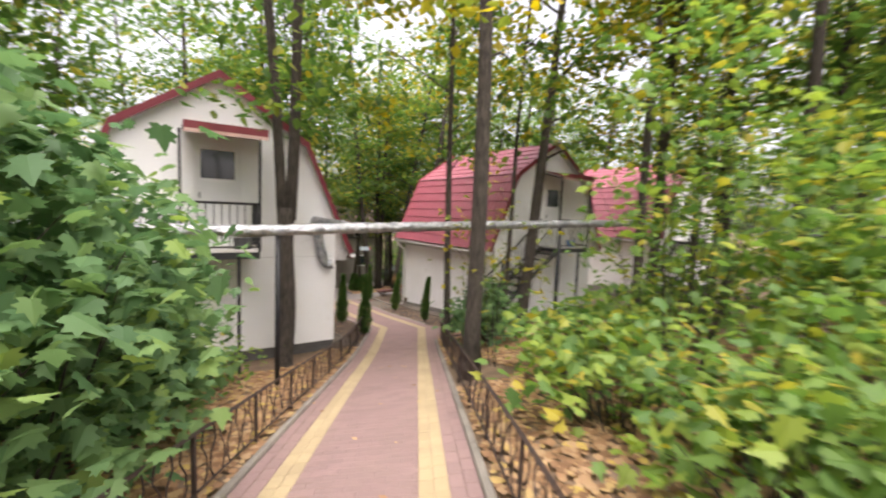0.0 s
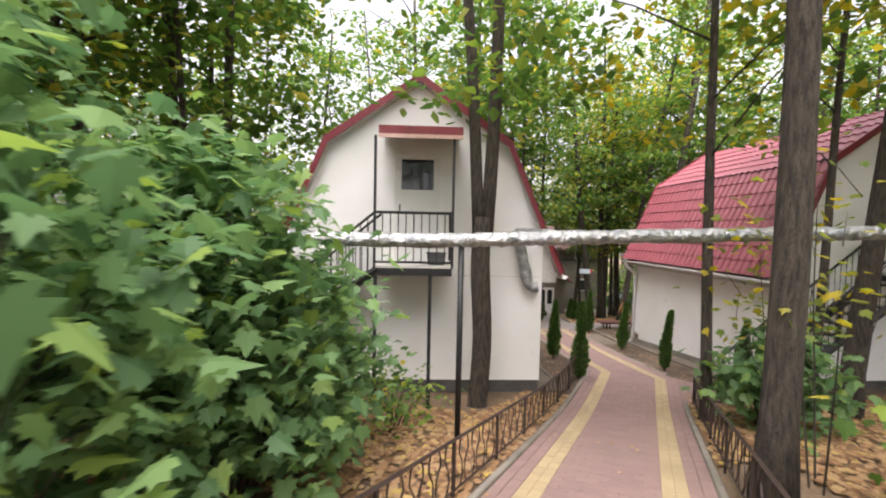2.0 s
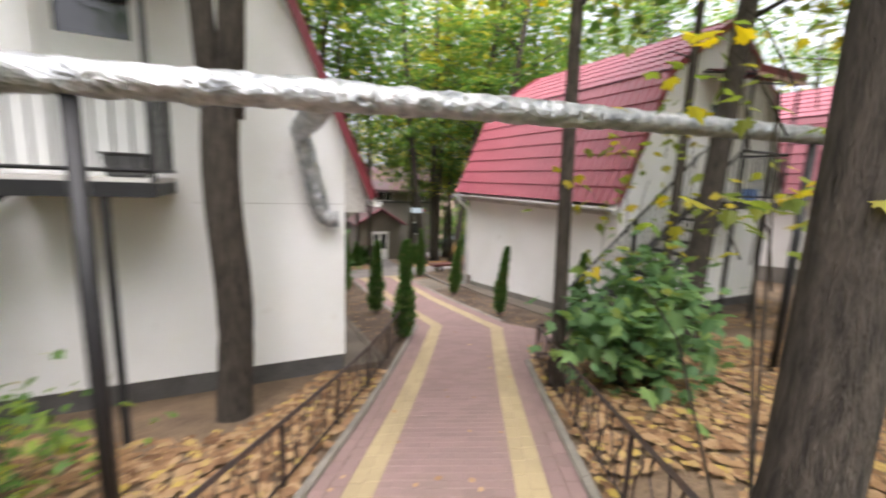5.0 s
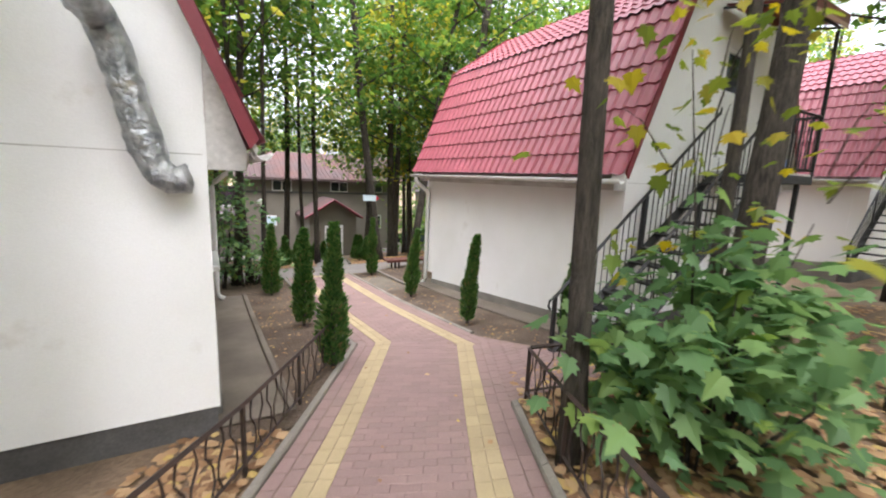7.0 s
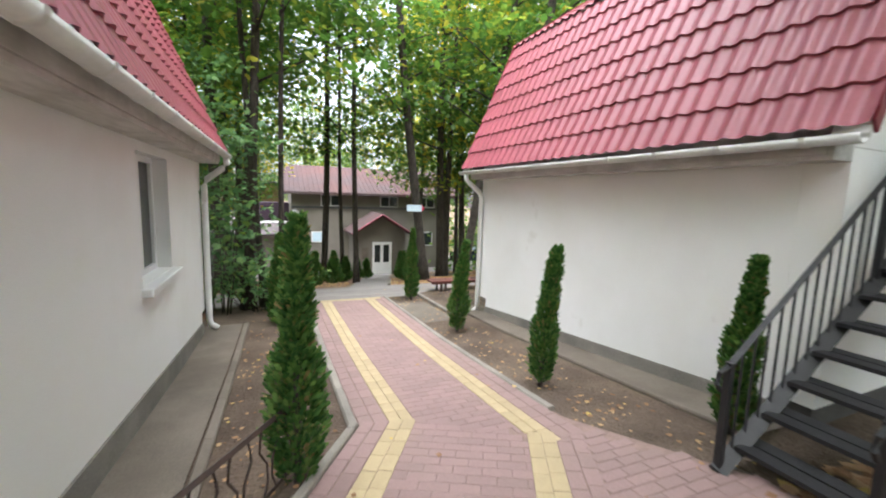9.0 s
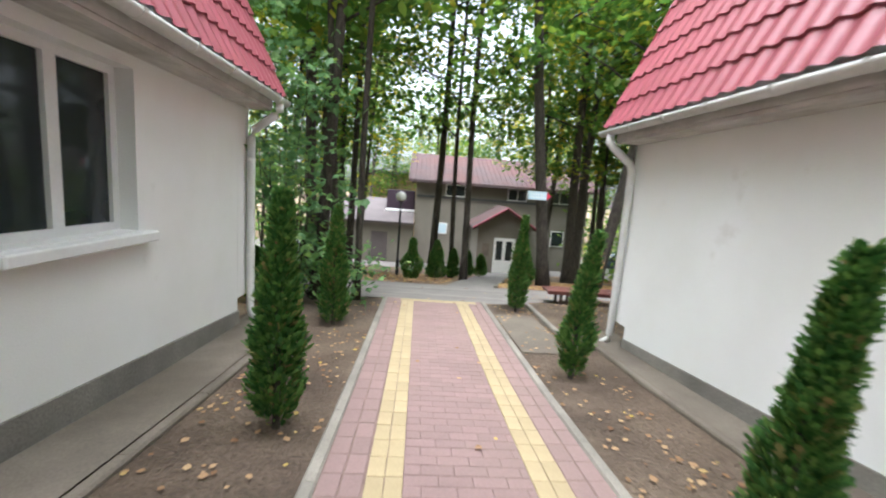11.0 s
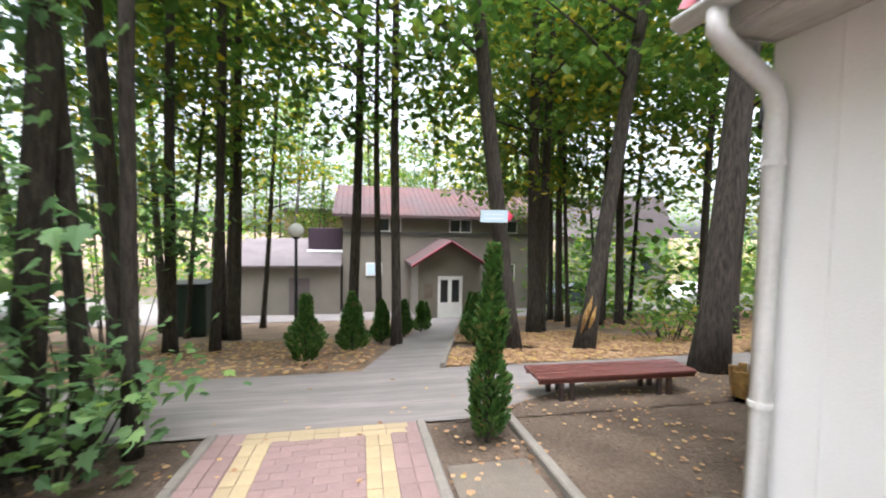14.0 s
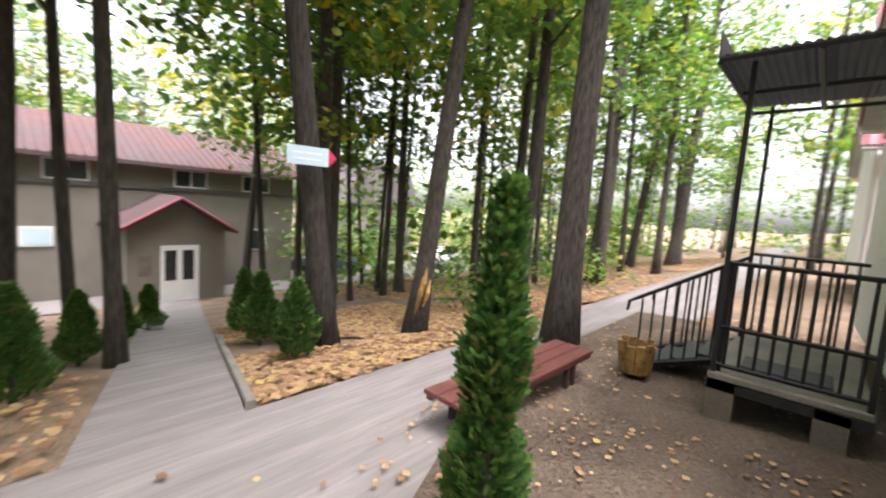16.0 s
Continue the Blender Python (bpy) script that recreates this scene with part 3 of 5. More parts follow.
def half_pipe(bm, x, y0, y1, z, r=0.065, sides=8):
    a, b = [], []
    for k in range(sides + 1):
        t = math.pi + math.pi * k / sides
        for rr, l in ((r, a), (r - 0.006, b)):
            l.append((x + rr * math.cos(t), z + rr * math.sin(t)))
    return prism(bm, a + b[::-1], y0, y1, "y")


def house(c, y0, y1, dz, door, label, window=None, pipe_side=1, turn=0.0):
    """A gambrel-roofed white house centred on x = c from y0 to y1."""
    root = thing("house", (c, (y0 + y1) / 2, ground_z(y1) + dz), label, "house", "white houses", rz=turn)
    o = Vector((c, (y0 + y1) / 2, ground_z(y1)))

    def add(nm, bm, material, parent=None, text="", smooth=False):
        bmesh.ops.translate(bm, vec=-o, verts=bm.verts)
        return part(nm, bm, material, parent or root, text, smooth)
    t, base, top = 0.3, -1.66, 0.36
    dx0, dx1, dz0, dz1 = door
    add("gable_wall", gable(c, y0, y0 + t, base, (dx0, dx1, dz0, dz1)), M_WALL)
    add("gable_wall", gable(c, y1 - t, y1, base - 0.35, (c - 0.45, c + 0.45, dz0, dz1)), M_WALL)
    ex, wx = c + HALF, c - HALF
    ya, yb = y0 + t + 0.002, y1 - t - 0.002
    if window:
        wy0, wy1, wz0, wz1 = window
        add("side_wall", boxes((ex - t, ya, base - 0.95, ex, wy0, top + 0.5), (ex - t, wy1, base - 0.95, ex, yb, top + 0.5), (ex - t, wy0, base - 0.95, ex, wy1, wz0), (ex - t, wy0, wz1, ex, wy1, top + 0.5)), M_WALL)
        win = add("window", boxes((ex - 0.2, wy0, wz0, ex - 0.14, wy0 + 0.06, wz1), (ex - 0.2, wy1 - 0.06, wz0, ex - 0.14, wy1, wz1), (ex - 0.2, wy0 + 0.06, wz0, ex - 0.14, wy1 - 0.06, wz0 + 0.06), (ex - 0.2, wy0 + 0.06, wz1 - 0.06, ex - 0.14, wy1 - 0.06, wz1), (ex - 0.2, (wy0 + wy1) / 2 - 0.045, wz0 + 0.06, ex - 0.135, (wy0 + wy1) / 2 + 0.045, wz1 - 0.06)), M_PVC, None, "white plastic window frame")
        for a, b in ((wy0 + 0.06, (wy0 + wy1) / 2 - 0.045), ((wy0 + wy1) / 2 + 0.045, wy1 - 0.06)):
            add("pane", boxes((ex - 0.18, a, wz0 + 0.06, ex - 0.172, b, wz1 - 0.06)), M_PANE, win)
        add("window_sill", boxes((ex - 0.14, wy0 - 0.05, wz0 - 0.09, ex + 0.09, wy1 + 0.12, wz0 - 0.01), bevel=0.01), M_PVC, win)
    else:
        add("side_wall", boxes((ex - t, ya, base - 0.95, ex, yb, top + 0.5)), M_WALL)
    add("side_wall", boxes((wx, ya, base - 0.95, wx + t, yb, top + 0.5)), M_WALL)
    add("plinth", boxes((wx + 0.02, y0 + 0.02, base - 0.75, ex - 0.02, y0 + 0.28, base - 0.002)), M_PLINTH, None, "dark painted plinth")
    for x0, x1 in ((wx - 0.02, wx + 0.3), (ex - 0.3, ex + 0.02)):
        bm = bmesh.new()
        prism(bm, [(y0 + 0.3, base - 1.2), (y1 - 0.3, base - 1.2), (y1 - 0.3, ground_z(y1) + 0.22), (y0 + 0.3, ground_z(y0) + 0.2)], x0, x1, "x")
        add("plinth", bm, M_PLINTH2, None, "stained grey cement plinth")
    # roof
    ra, rb = y0 - 0.22, y1 + 0.22
    for s in (-1, 1):
        add("roof_slope", roof_slope(bmesh.new(), c + s * EAVE_X, EAVE_Z, c + s * BREAK_X, BREAK_Z, ra, rb), M_ROOF, None, "wavy red metal roof tiles", True)
        add("roof_slope", roof_slope(bmesh.new(), c + s * (BREAK_X + 0.03), BREAK_Z - 0.01, c, APEX, ra, rb), M_ROOF, None, "wavy red metal roof tiles", True)
        for yv in (ra, rb):
            bm = bmesh.new()
            e = [(c + s * (EAVE_X + 0.01), EAVE_Z - 0.02), (c + s * BREAK_X, BREAK_Z), (c, APEX + 0.02)]
            w = [(c + s * (EAVE_X - 0.05), EAVE_Z - 0.04), (c + s * (BREAK_X - 0.035), BREAK_Z - 0.055), (c, APEX - 0.065)]
            up = [(e[0][0], e[0][1] + 0.06), (e[1][0] + s * 0.03, e[1][1] + 0.07), (e[2][0], e[2][1] + 0.07)]
            prism(bm, [up[0], up[1], up[2], w[2], w[1], w[0]], yv - 0.012, yv + 0.012, "y")
            bmesh.ops.recalc_face_normals(bm, faces=bm.faces)
            add("verge_trim", bm, M_TRIM, None, "red metal verge strip")
            bm = bmesh.new()
            wall_y = y0 if yv == ra else y1
            lo, hi = sorted((yv + (0.014 if yv == ra else -0.014), wall_y))
            q = [(x, z - 0.02) for x, z in e]
            r = [(x - s * 0.02, z - 0.06) for x, z in e]
            prism(bm, [q[0], q[1], q[2], r[2], r[1], r[0]], lo, hi, "y")
            bmesh.ops.recalc_face_normals(bm, faces=bm.faces)
            add("verge_soffit", bm, M_SOFFIT)
        inner = c + s * HALF
        outer = c + s * (EAVE_X - 0.06)
        x0, x1 = sorted((inner + s * 0.003, outer))
        add("eave_soffit", boxes((x0, y0 + 0.032, 0.33, x1, y1 - 0.01, 0.365), (outer - 0.015, y0 + 0.032, 0.367, outer + 0.015, y1 - 0.01, 0.47)), M_SOFFIT, None, "aged white eave boards")
        for ya_, yb_ in ((y0 - 0.002, y0 + 0.03), (y1 - 0.03, y1 + 0.002)):
            bm = prism(bmesh.new(), [(inner + s * 0.003, 0.33), (outer, 0.33), (outer, 0.50), (inner + s * 0.003, roof_height(HALF) - 0.05)], ya_, yb_, "y")
            bmesh.ops.recalc_face_normals(bm, faces=bm.faces)
            add("eave_end", bm, M_SOFFIT)
        gx = c + s * (EAVE_X + 0.05)
        add("gutter", half_pipe(bmesh.new(), gx, y0 - 0.2, y1 + 0.2, 0.48), M_GUTTER, None, "white half-round gutter", True)
        yy = y0 + 0.1
        while yy < y1:
            bm = bmesh.new()
            half_pipe(bm, gx, yy, yy + 0.04, 0.482, 0.072)
            add("gutter_bracket", bm, M_GUTTER)
            yy += 0.62
    s = pipe_side
    gx, px = c + s * (EAVE_X + 0.05), c + s * (HALF + 0.07)
    yp = y1 - 0.08
    zg = ground_z(yp)
    add("downpipe", tube(bmesh.new(), [(gx, yp + 0.05, 0.43), (gx, yp + 0.05, 0.33), (gx - s * 0.05, yp + 0.04, 0.27), (px + s * 0.04, yp, 0.08), (px, yp, -0.02), (px, yp, zg + 0.2), (px + s * 0.02, yp, zg + 0.12), (px + s * 0.12, yp, zg + 0.05)], 0.048, 10), M_GUTTER, None, "white drainpipe with an elbow", True)
    for z in (-0.3, -1.5):
        add("pipe_clamp", tube(bmesh.new(), [(px, yp, z), (px, yp, z + 0.03)], 0.054, 10), M_GUTTER)
    # upper door
    dr = add("door", boxes((dx0, y0 + 0.03, dz0, dx0 + 0.07, y0 + 0.1, dz1), (dx1 - 0.07, y0 + 0.03, dz0, dx1, y0 + 0.1, dz1), (dx0 + 0.07, y0 + 0.03, dz1 - 0.07, dx1 - 0.07, y0 + 0.1, dz1), (dx0 + 0.072, y0 + 0.05, dz0, dx1 - 0.072, y0 + 0.09, dz1 - 0.66), (dx0 + 0.072, y0 + 0.05, dz1 - 0.66, dx0 + 0.13, y0 + 0.09, dz1 - 0.072), (dx1 - 0.13, y0 + 0.05, dz1 - 0.66, dx1 - 0.072, y0 + 0.09, dz1 - 0.072)), M_PVC, None, "white plastic door with an upper pane")
    add("pane", boxes((dx0 + 0.13, y0 + 0.065, dz1 - 0.66, dx1 - 0.13, y0 + 0.075, dz1 - 0.072)), M_PANE, dr)
    add("handle", boxes((dx0 + 0.09, y0 + 0.02, dz0 + 0.98, dx0 + 0.12, y0 + 0.05, dz0 + 1.1)), M_GREY, dr)
    for a, b in ((wx + 0.02, dx0 - 0.5), (dx1 + 0.35, ex - 0.03)):
        add("wall_joint", boxes((a, y0 - 0.004, 0.435, b, y0 + 0.01, 0.444)), M_SOFFIT, None, "thin joint line across the gable")
    # closed loft behind the openings
    add("inner_floor", boxes((wx + t + 0.01, ya + 0.3, 0.3, ex - t - 0.01, yb - 0.3, 0.4)), M_GREY)
    return root


house(0.75, 9.87, 15.72, 0.0, (0.28, 1.17, 0.72, 2.78), "white rendered house with a red gambrel roof beside the path", (12.55, 13.65, -0.97, 0.24), 1)
house(10.80, 10.09, 15.7, -0.06, (10.6, 11.46, 0.66, 2.7), "white rendered house with a red gambrel roof and side stair", None, -1, 2.2)
house(20.2, 9.9, 15.65, 0.25, (19.4, 20.2, 0.66, 2.7), "white house with a red gambrel roof farther along", None, -1)
stair_and_balcony("balcony_stair", 0.04, 1.36, 8.75, 9.86, 0.70, -3.2, -1.85, "black steel balcony and open stair against the white gable")
stair_and_balcony("balcony_stair", 10.35, 11.8, 9.1, 10.0, 0.62, 7.1, -1.9, "black steel balcony and open stair against the second gable")
stair_and_balcony("balcony_stair", 18.9, 20.4, 8.9, 9.89, 0.8, 16.6, -1.6, "black steel balcony and open stair of the far house")
awning(0.1, 1.5, 8.75, 9.86, 2.92)
awning(10.3, 11.85, 9.1, 10.03, 2.9)


# ---- foil-wrapped heating pipe across the path ----
def foil_tube(pts, r, seed):
    bm = bmesh.new()
    dense = []
    for a, b in zip(pts, pts[1:]):
        a, b = Vector(a), Vector(b)
        k = max(2, int((b - a).length / 0.045))
        dense += [a.lerp(b, i / k) for i in range(k)]
    dense.append(Vector(pts[-1]))
    tube(bm, dense, [r * (1 + 0.13 * noise.noise((i * 0.17, seed, 0)) + 0.05 * noise.noise((i * 0.9, seed, 4))) for i in range(len(dense))], 18)
    for v in bm.verts:
        n = noise.noise_vector(v.co * 13.0)
        v.co += n * 0.017 + noise.noise_vector(v.co * 30) * 0.009
    return bm


def heating_pipe():
    root = thing("heating_pipe", (1.29, 7.0, ground_z(7.0)), "overhead heating pipe wrapped in crumpled silver foil", "pipe")
    o = Vector(root.location)
    lv = lambda x: float(np.interp(x, (-7, -1.7, 1.0, 2.6, 5.9, 9.0, 13.0), (1.12, 1.21, 1.20, 1.27, 1.385, 1.48, 1.6)))

    def add(nm, bm, m, text=""):
        bmesh.ops.translate(bm, vec=-o, verts=bm.verts)
        part(nm, bm, m, root, text, True)
    add("main_pipe", foil_tube([(x, 7.0, lv(x)) for x in (-7, -1.7, 1.0, 2.6, 5.9, 9.0, 13.0)], 0.092, 1), M_FOIL)
    add("branch_pipe", foil_tube([(2.55, 7.05, 1.27), (2.62, 8.0, 1.28), (2.66, 9.5, 1.30), (2.70, 9.68, 1.25), (2.75, 9.72, 1.1), (2.85, 9.72, 0.65), (2.93, 9.72, 0.32), (3.03, 9.71, 0.24), (3.12, 9.68, 0.26)], 0.105, 2), M_FOIL)
    for x in (1.36, 8.0):
        add("support_post", boxes((x - 0.035, 6.965, ground_z(7) - 0.2, x + 0.035, 7.035, lv(x) - 0.08)), M_BLACK, "black steel post")


heating_pipe()


# ---- porch behind the second house ----
def porch():
    x0, x1, ya, yb, z = 9.72, 11.45, 15.82, 16.75, -2.07
    root = thing("porch", ((x0 + x1) / 2, (ya + yb) / 2, ground_z(16)), "raised concrete porch with black railing and dark canopy", "porch")
    o = Vector(root.location)

    def add(nm, bm, m=M_BLACK, text=""):
        bmesh.ops.translate(bm, vec=-o, verts=bm.verts)
        part(nm, bm, m, root, text)
    add("platform", boxes((x0, ya, z - 0.06, x1, yb, z), bevel=0.012), M_KERB, "grey concrete platform")
    add("platform_edge", boxes((x0 - 0.01, ya, z - 0.13, x0 + 0.04, yb + 0.01, z - 0.062), (x0 + 0.042, yb - 0.04, z - 0.13, x1, yb + 0.01, z - 0.062)), M_BLACK)
    for x, y in ((x0 + 0.08, yb - 0.1), (x1 - 0.08, yb - 0.1), (x0 + 0.08, ya + 0.2)):
        add("footing", boxes((x - 0.09, y - 0.09, ground_z(y) - 0.2, x + 0.09, y + 0.09, z - 0.062)), M_CONC)
    for x, y in ((x0 + 0.03, yb - 0.03), (x1 - 0.25, yb - 0.03), (x0 + 0.03, ya + 0.03)):
        add("canopy_post", boxes((x - 0.017, y - 0.017, z, x + 0.017, y + 0.017, 0.27)))
    add("corner_post", boxes((x0 + 0.06, yb - 0.075, z, x0 + 0.10, yb - 0.035, z + 0.85)))
    for h in (0.86, 0.36, 0.06):
        add("rail", bar((x0 + 0.03, ya + 0.03, z + h), (x0 + 0.03, yb - 0.03, z + h), 0.026))
    add("rail", bar((x1 - 0.03, ya + 0.03, z + 0.86), (x1 - 0.03, yb - 0.03, z + 0.86), 0.026))
    for k in range(1, 10):
        y = ya + (yb - ya) * k / 10
        add("baluster", bar((x0 + 0.03, y, z + 0.06), (x0 + 0.03, y, z + 0.86), 0.016))
        add("baluster", bar((x1 - 0.03, y, z + 0.0), (x1 - 0.03, y, z + 0.86), 0.016))
    gz = ground_z(17.5)
    for x in (10.5, 11.4):
        add("stair_rail", bar((x, yb, z + 0.82), (x, 17.55, gz + 0.75), 0.03))
        add("rail_scroll", tube(bmesh.new(), [(x, 17.55, gz + 0.75), (x, 17.63, gz + 0.70), (x, 17.64, gz + 0.6)], 0.017, 6))
        add("stringer", bar((x, yb, z - 0.1), (x, 17.55, gz + 0.02), 0.05))
        for k in range(0, 8):
            t = k / 7
            y = yb + (17.5 - yb) * t
            add("baluster", bar((x, y, z - 0.1 + (gz - z + 0.12) * t), (x, y, z + 0.82 + (gz + 0.75 - z - 0.82) * t), 0.015))
    for k in range(1, 4):
        t = k / 4
        y, zz = yb + 0.85 * t - 0.1, z + (gz - z) * t
        add("tread", boxes((10.53, y - 0.12, zz - 0.03, 11.37, y + 0.12, zz)))
    bm = bmesh.new()
    prev = None
    for j in range(61):
        y = ya + (yb + 0.17 - ya) * j / 60
        w = 0.01 * math.sin(j * 2.1)
        cur = [bm.verts.new((x0 - 0.13, y, 0.30 + w)), bm.verts.new((x1 + 0.05, y, 0.34 + w))]
        if prev:
            bm.faces.new((prev[0], cur[0], cur[1], prev[1]))
        prev = cur
    bmesh.ops.solidify(bm, geom=bm.faces[:], thickness=0.01)
    add("canopy_sheet", bm, M_CANOPY, "dark corrugated canopy sheet")
    for x in (x0 - 0.12, (x0 + x1) / 2, x1):
        add("canopy_rail", bar((x, ya, 0.27), (x, yb + 0.17, 0.27), 0.03))
    for y in (ya + 0.1, 16.35, yb + 0.16):
        add("canopy_rail", bar((x0 - 0.12, y, 0.255), (x1, y, 0.265), 0.03))
    for y in (yb + 0.17,):
        add("canopy_side", boxes((x0 - 0.1, y, 0.29, x1, y + 0.012, 0.48)), M_CANOPY)


porch()
mat_ob = mesh_ob("door_mat", boxes((-0.18, -0.28, 0, 0.18, 0.28, 0.02), bevel=0.008), M_GREY)
mat_ob.matrix_basis = pose(10.2, 16.3, -2.069)
tagged(mat_ob, "dark grey door mat lying on the porch", "door mat")


# ---- furniture of the yard ----
def bench():
    g = ground_z(17.6)
    root = thing("bench", (8.9, 17.92, g - 0.09), "red-brown painted plank bench on square steel legs", "bench", rz=-1)
    for y in (-0.14, 0.0, 0.14):
        part("seat_plank", boxes((-0.94, y - 0.064, 0.34, 0.94, y + 0.064, 0.375), bevel=0.006), M_BENCH, root)
    part("seat_frame", boxes((-0.92, -0.19, 0.30, 0.92, -0.15, 0.338), (-0.92, 0.15, 0.30, 0.92, 0.19, 0.338)), M_BENCH, root)
    for x in (-0.66, -0.54, 0.5, 0.62):
        for y in (-0.16, 0.16):
            part("leg", boxes((x - 0.022, y - 0.022, -0.12, x + 0.022, y + 0.022, 0.30)), M_RUST, root)


bench()


def litter_bin():
    root = thing("litter_bin", (10.2, 17.42, ground_z(17.42)), "old yellow-brown wooden tub bin on dark feet", "bin")
    root.scale = (0.74, 0.74, 0.8)
    n = 12
    for k in range(n):
        a = 2 * math.pi * k / n
        bm = boxes((-0.052, -0.012, 0.09, 0.052, 0.012, 0.44 + 0.02 * (k % 3)), bevel=0.004)
        for v in bm.verts:
            v.co.x *= 0.8 + 0.5 * v.co.z
        bmesh.ops.transform(bm, matrix=Matrix.Rotation(a, 4, "Z") @ Matrix.Translation((0, 0.17, 0)) @ Matrix.Rotation(-0.12, 4, "X"), verts=bm.verts)
        part("stave", bm, M_STUMPW, root)
    part("bottom", tube(bmesh.new(), [(0, 0, 0.1), (0, 0, 0.13)], 0.17, 12), M_BARKD, root)
    for a in (0.4, 2.5, 4.6):
        part("foot", boxes((math.cos(a) * 0.14 - 0.025, math.sin(a) * 0.14 - 0.025, -0.02, math.cos(a) * 0.14 + 0.025, math.sin(a) * 0.14 + 0.025, 0.1)), M_BARKD, root)


litter_bin()


def lamp(x, y, h):
    root = thing("street_lamp", (x, y, ground_z(y)), "black post lamp with a white globe", "street lamp", "globe lamps")
    part("post", tube(bmesh.new(), [(0, 0, -0.1), (0, 0, 0.5), (0, 0, 0.52), (0, 0, h - 0.15)], [0.055, 0.055, 0.035, 0.03], 10), M_BLACK, root)
    part("collar", tube(bmesh.new(), [(0, 0, h - 0.16), (0, 0, h - 0.12)], [0.05, 0.09], 10), M_BLACK, root)
    bm = bmesh.new()
    bmesh.ops.create_uvsphere(bm, u_segments=20, v_segments=12, radius=0.15, matrix=Matrix.Translation((0, 0, h)))
    part("globe", bm, M_LAMP, root, "white glass globe", True)


lamp(4.9, 22.3, 2.35)
lamp(20.7, 24.0, 3.0)


def far_buildings():
    y = 36.0
    root = thing("guest_house", (10.5, 40, ground_z(y)), "long two-storey grey building with a faded red roof", "building")
    o = Vector(root.location)

    def add(nm, bm, m, text="", parent=None):
        bmesh.ops.translate(bm, vec=-o, verts=bm.verts)
        return part(nm, bm, m, parent or root, text)
    add("wall", boxes((5.2, y, -7.5, 16.1, y + 8, 0.05)), M_FARWALL)
    bm = bmesh.new()
    prism(bm, [(y - 0.6, 0.0), (y + 4, 1.9), (y + 8.6, 0.0), (y + 8.6, -0.15), (y + 4, 1.7), (y - 0.6, -0.15)], 4.7, 16.7, "x")
    bmesh.ops.recalc_face_normals(bm, faces=bm.faces)
    roof = add("roof", bm, M_FARROOF, "faded red tiled roof")
    for k in range(40):
        x = 4.8 + k * 0.3
        add("tile_rib", tube(bmesh.new(), [(x, y - 0.6, 0.02), (x, y + 4, 1.92)], 0.035, 4), M_FARROOF, "", roof)
    add("wall_band", boxes((5.2, y - 0.08, -1.05, 16.1, y - 0.002, -0.9)), M_GREY, "dark ledge between the storeys")
    for x in (7.0, 10.9, 13.6):
        w = add("window", boxes((x, y - 0.06, -0.95 + 0.06, x + 1.25, y - 0.003, -0.15)), M_PVC)
        for a in (x + 0.06, x + 0.66):
            add("pane", boxes((a, y - 0.075, -0.83, a + 0.53, y - 0.062, -0.21)), M_PANE, "", w)
    for x, z0, z1 in ((6.4, -3.25, -2.55), (13.9, -3.6, -2.6)):
        w = add("window", boxes((x, y - 0.06, z0, x + 0.85, y - 0.003, z1)), M_PVC)
        add("pane", boxes((x + 0.06, y - 0.075, z0 + 0.06, x + 0.79, y - 0.062, z1 - 0.06)), M_PANE if x > 10 else M_SIGN, "", w)
    # entrance wing
    ya = 33.0
    wing = add("entrance_wing", prism(bmesh.new(), [(8.8, -7), (11.85, -7), (11.85, -2.3), (10.3, -1.35), (8.8, -2.3)], ya, y - 0.01, "y"), M_FARWALL, "grey entrance wing with a small gable")
    for s, a, b in ((-1, 8.45, 10.3), (1, 12.2, 10.3)):
        bm = bmesh.new()
        prism(bm, [(a, -2.5), (b, -1.33), (b, -1.2), (a, -2.37)], ya - 0.35, y - 0.01, "y")
        bmesh.ops.recalc_face_normals(bm, faces=bm.faces)
        add("wing_roof", bm, M_FARROOF, "small red tiled gable roof")
        add("barge_board", tube(bmesh.new(), [(a, ya - 0.37, -2.44), (b, ya - 0.37, -1.27)], 0.07, 4), M_TRIM)
    dr = add("door", boxes((9.75, ya - 0.06, -5.05, 10.95, ya - 0.002, -2.95)), M_PVC, "white glazed double door")
    for a, z0 in ((9.87, -4.2), (10.42, -4.2)):
        add("pane", boxes((a, ya - 0.075, z0, a + 0.36, ya - 0.062, -3.12)), M_PANE, "", dr)
    add("notice", boxes((9.1, ya - 0.03, -4.0, 9.5, ya - 0.002, -3.3)), M_CONC)
    add("side_window", boxes((11.852, 33.9, -3.9, 11.9, 34.9, -2.7)), M_PANE)
    # shed
    shed = thing("shed", (2, 37, ground_z(36)), "low grey shed with a sheet roof", "building")
    so = Vector(shed.location)
    for nm, args, m in (("wall", (-0.3, 35.5, -7.0, 5.1, 40, -2.75), M_FARWALL), ("door", (2.6, 35.45, -5.4, 3.6, 35.495, -3.3), M_GREYROOF)):
        bm = boxes(args)
        bmesh.ops.translate(bm, vec=-so, verts=bm.verts)
        part(nm, bm, m, shed)
    bm = prism(bmesh.new(), [(35.2, -2.74), (40.2, -1.5), (40.2, -1.4), (35.2, -2.64)], -0.6, 5.15, "x")
    bmesh.ops.recalc_face_normals(bm, faces=bm.faces)
    bmesh.ops.translate(bm, vec=-so, verts=bm.verts)
    part("roof", bm, M_GREYROOF, shed)
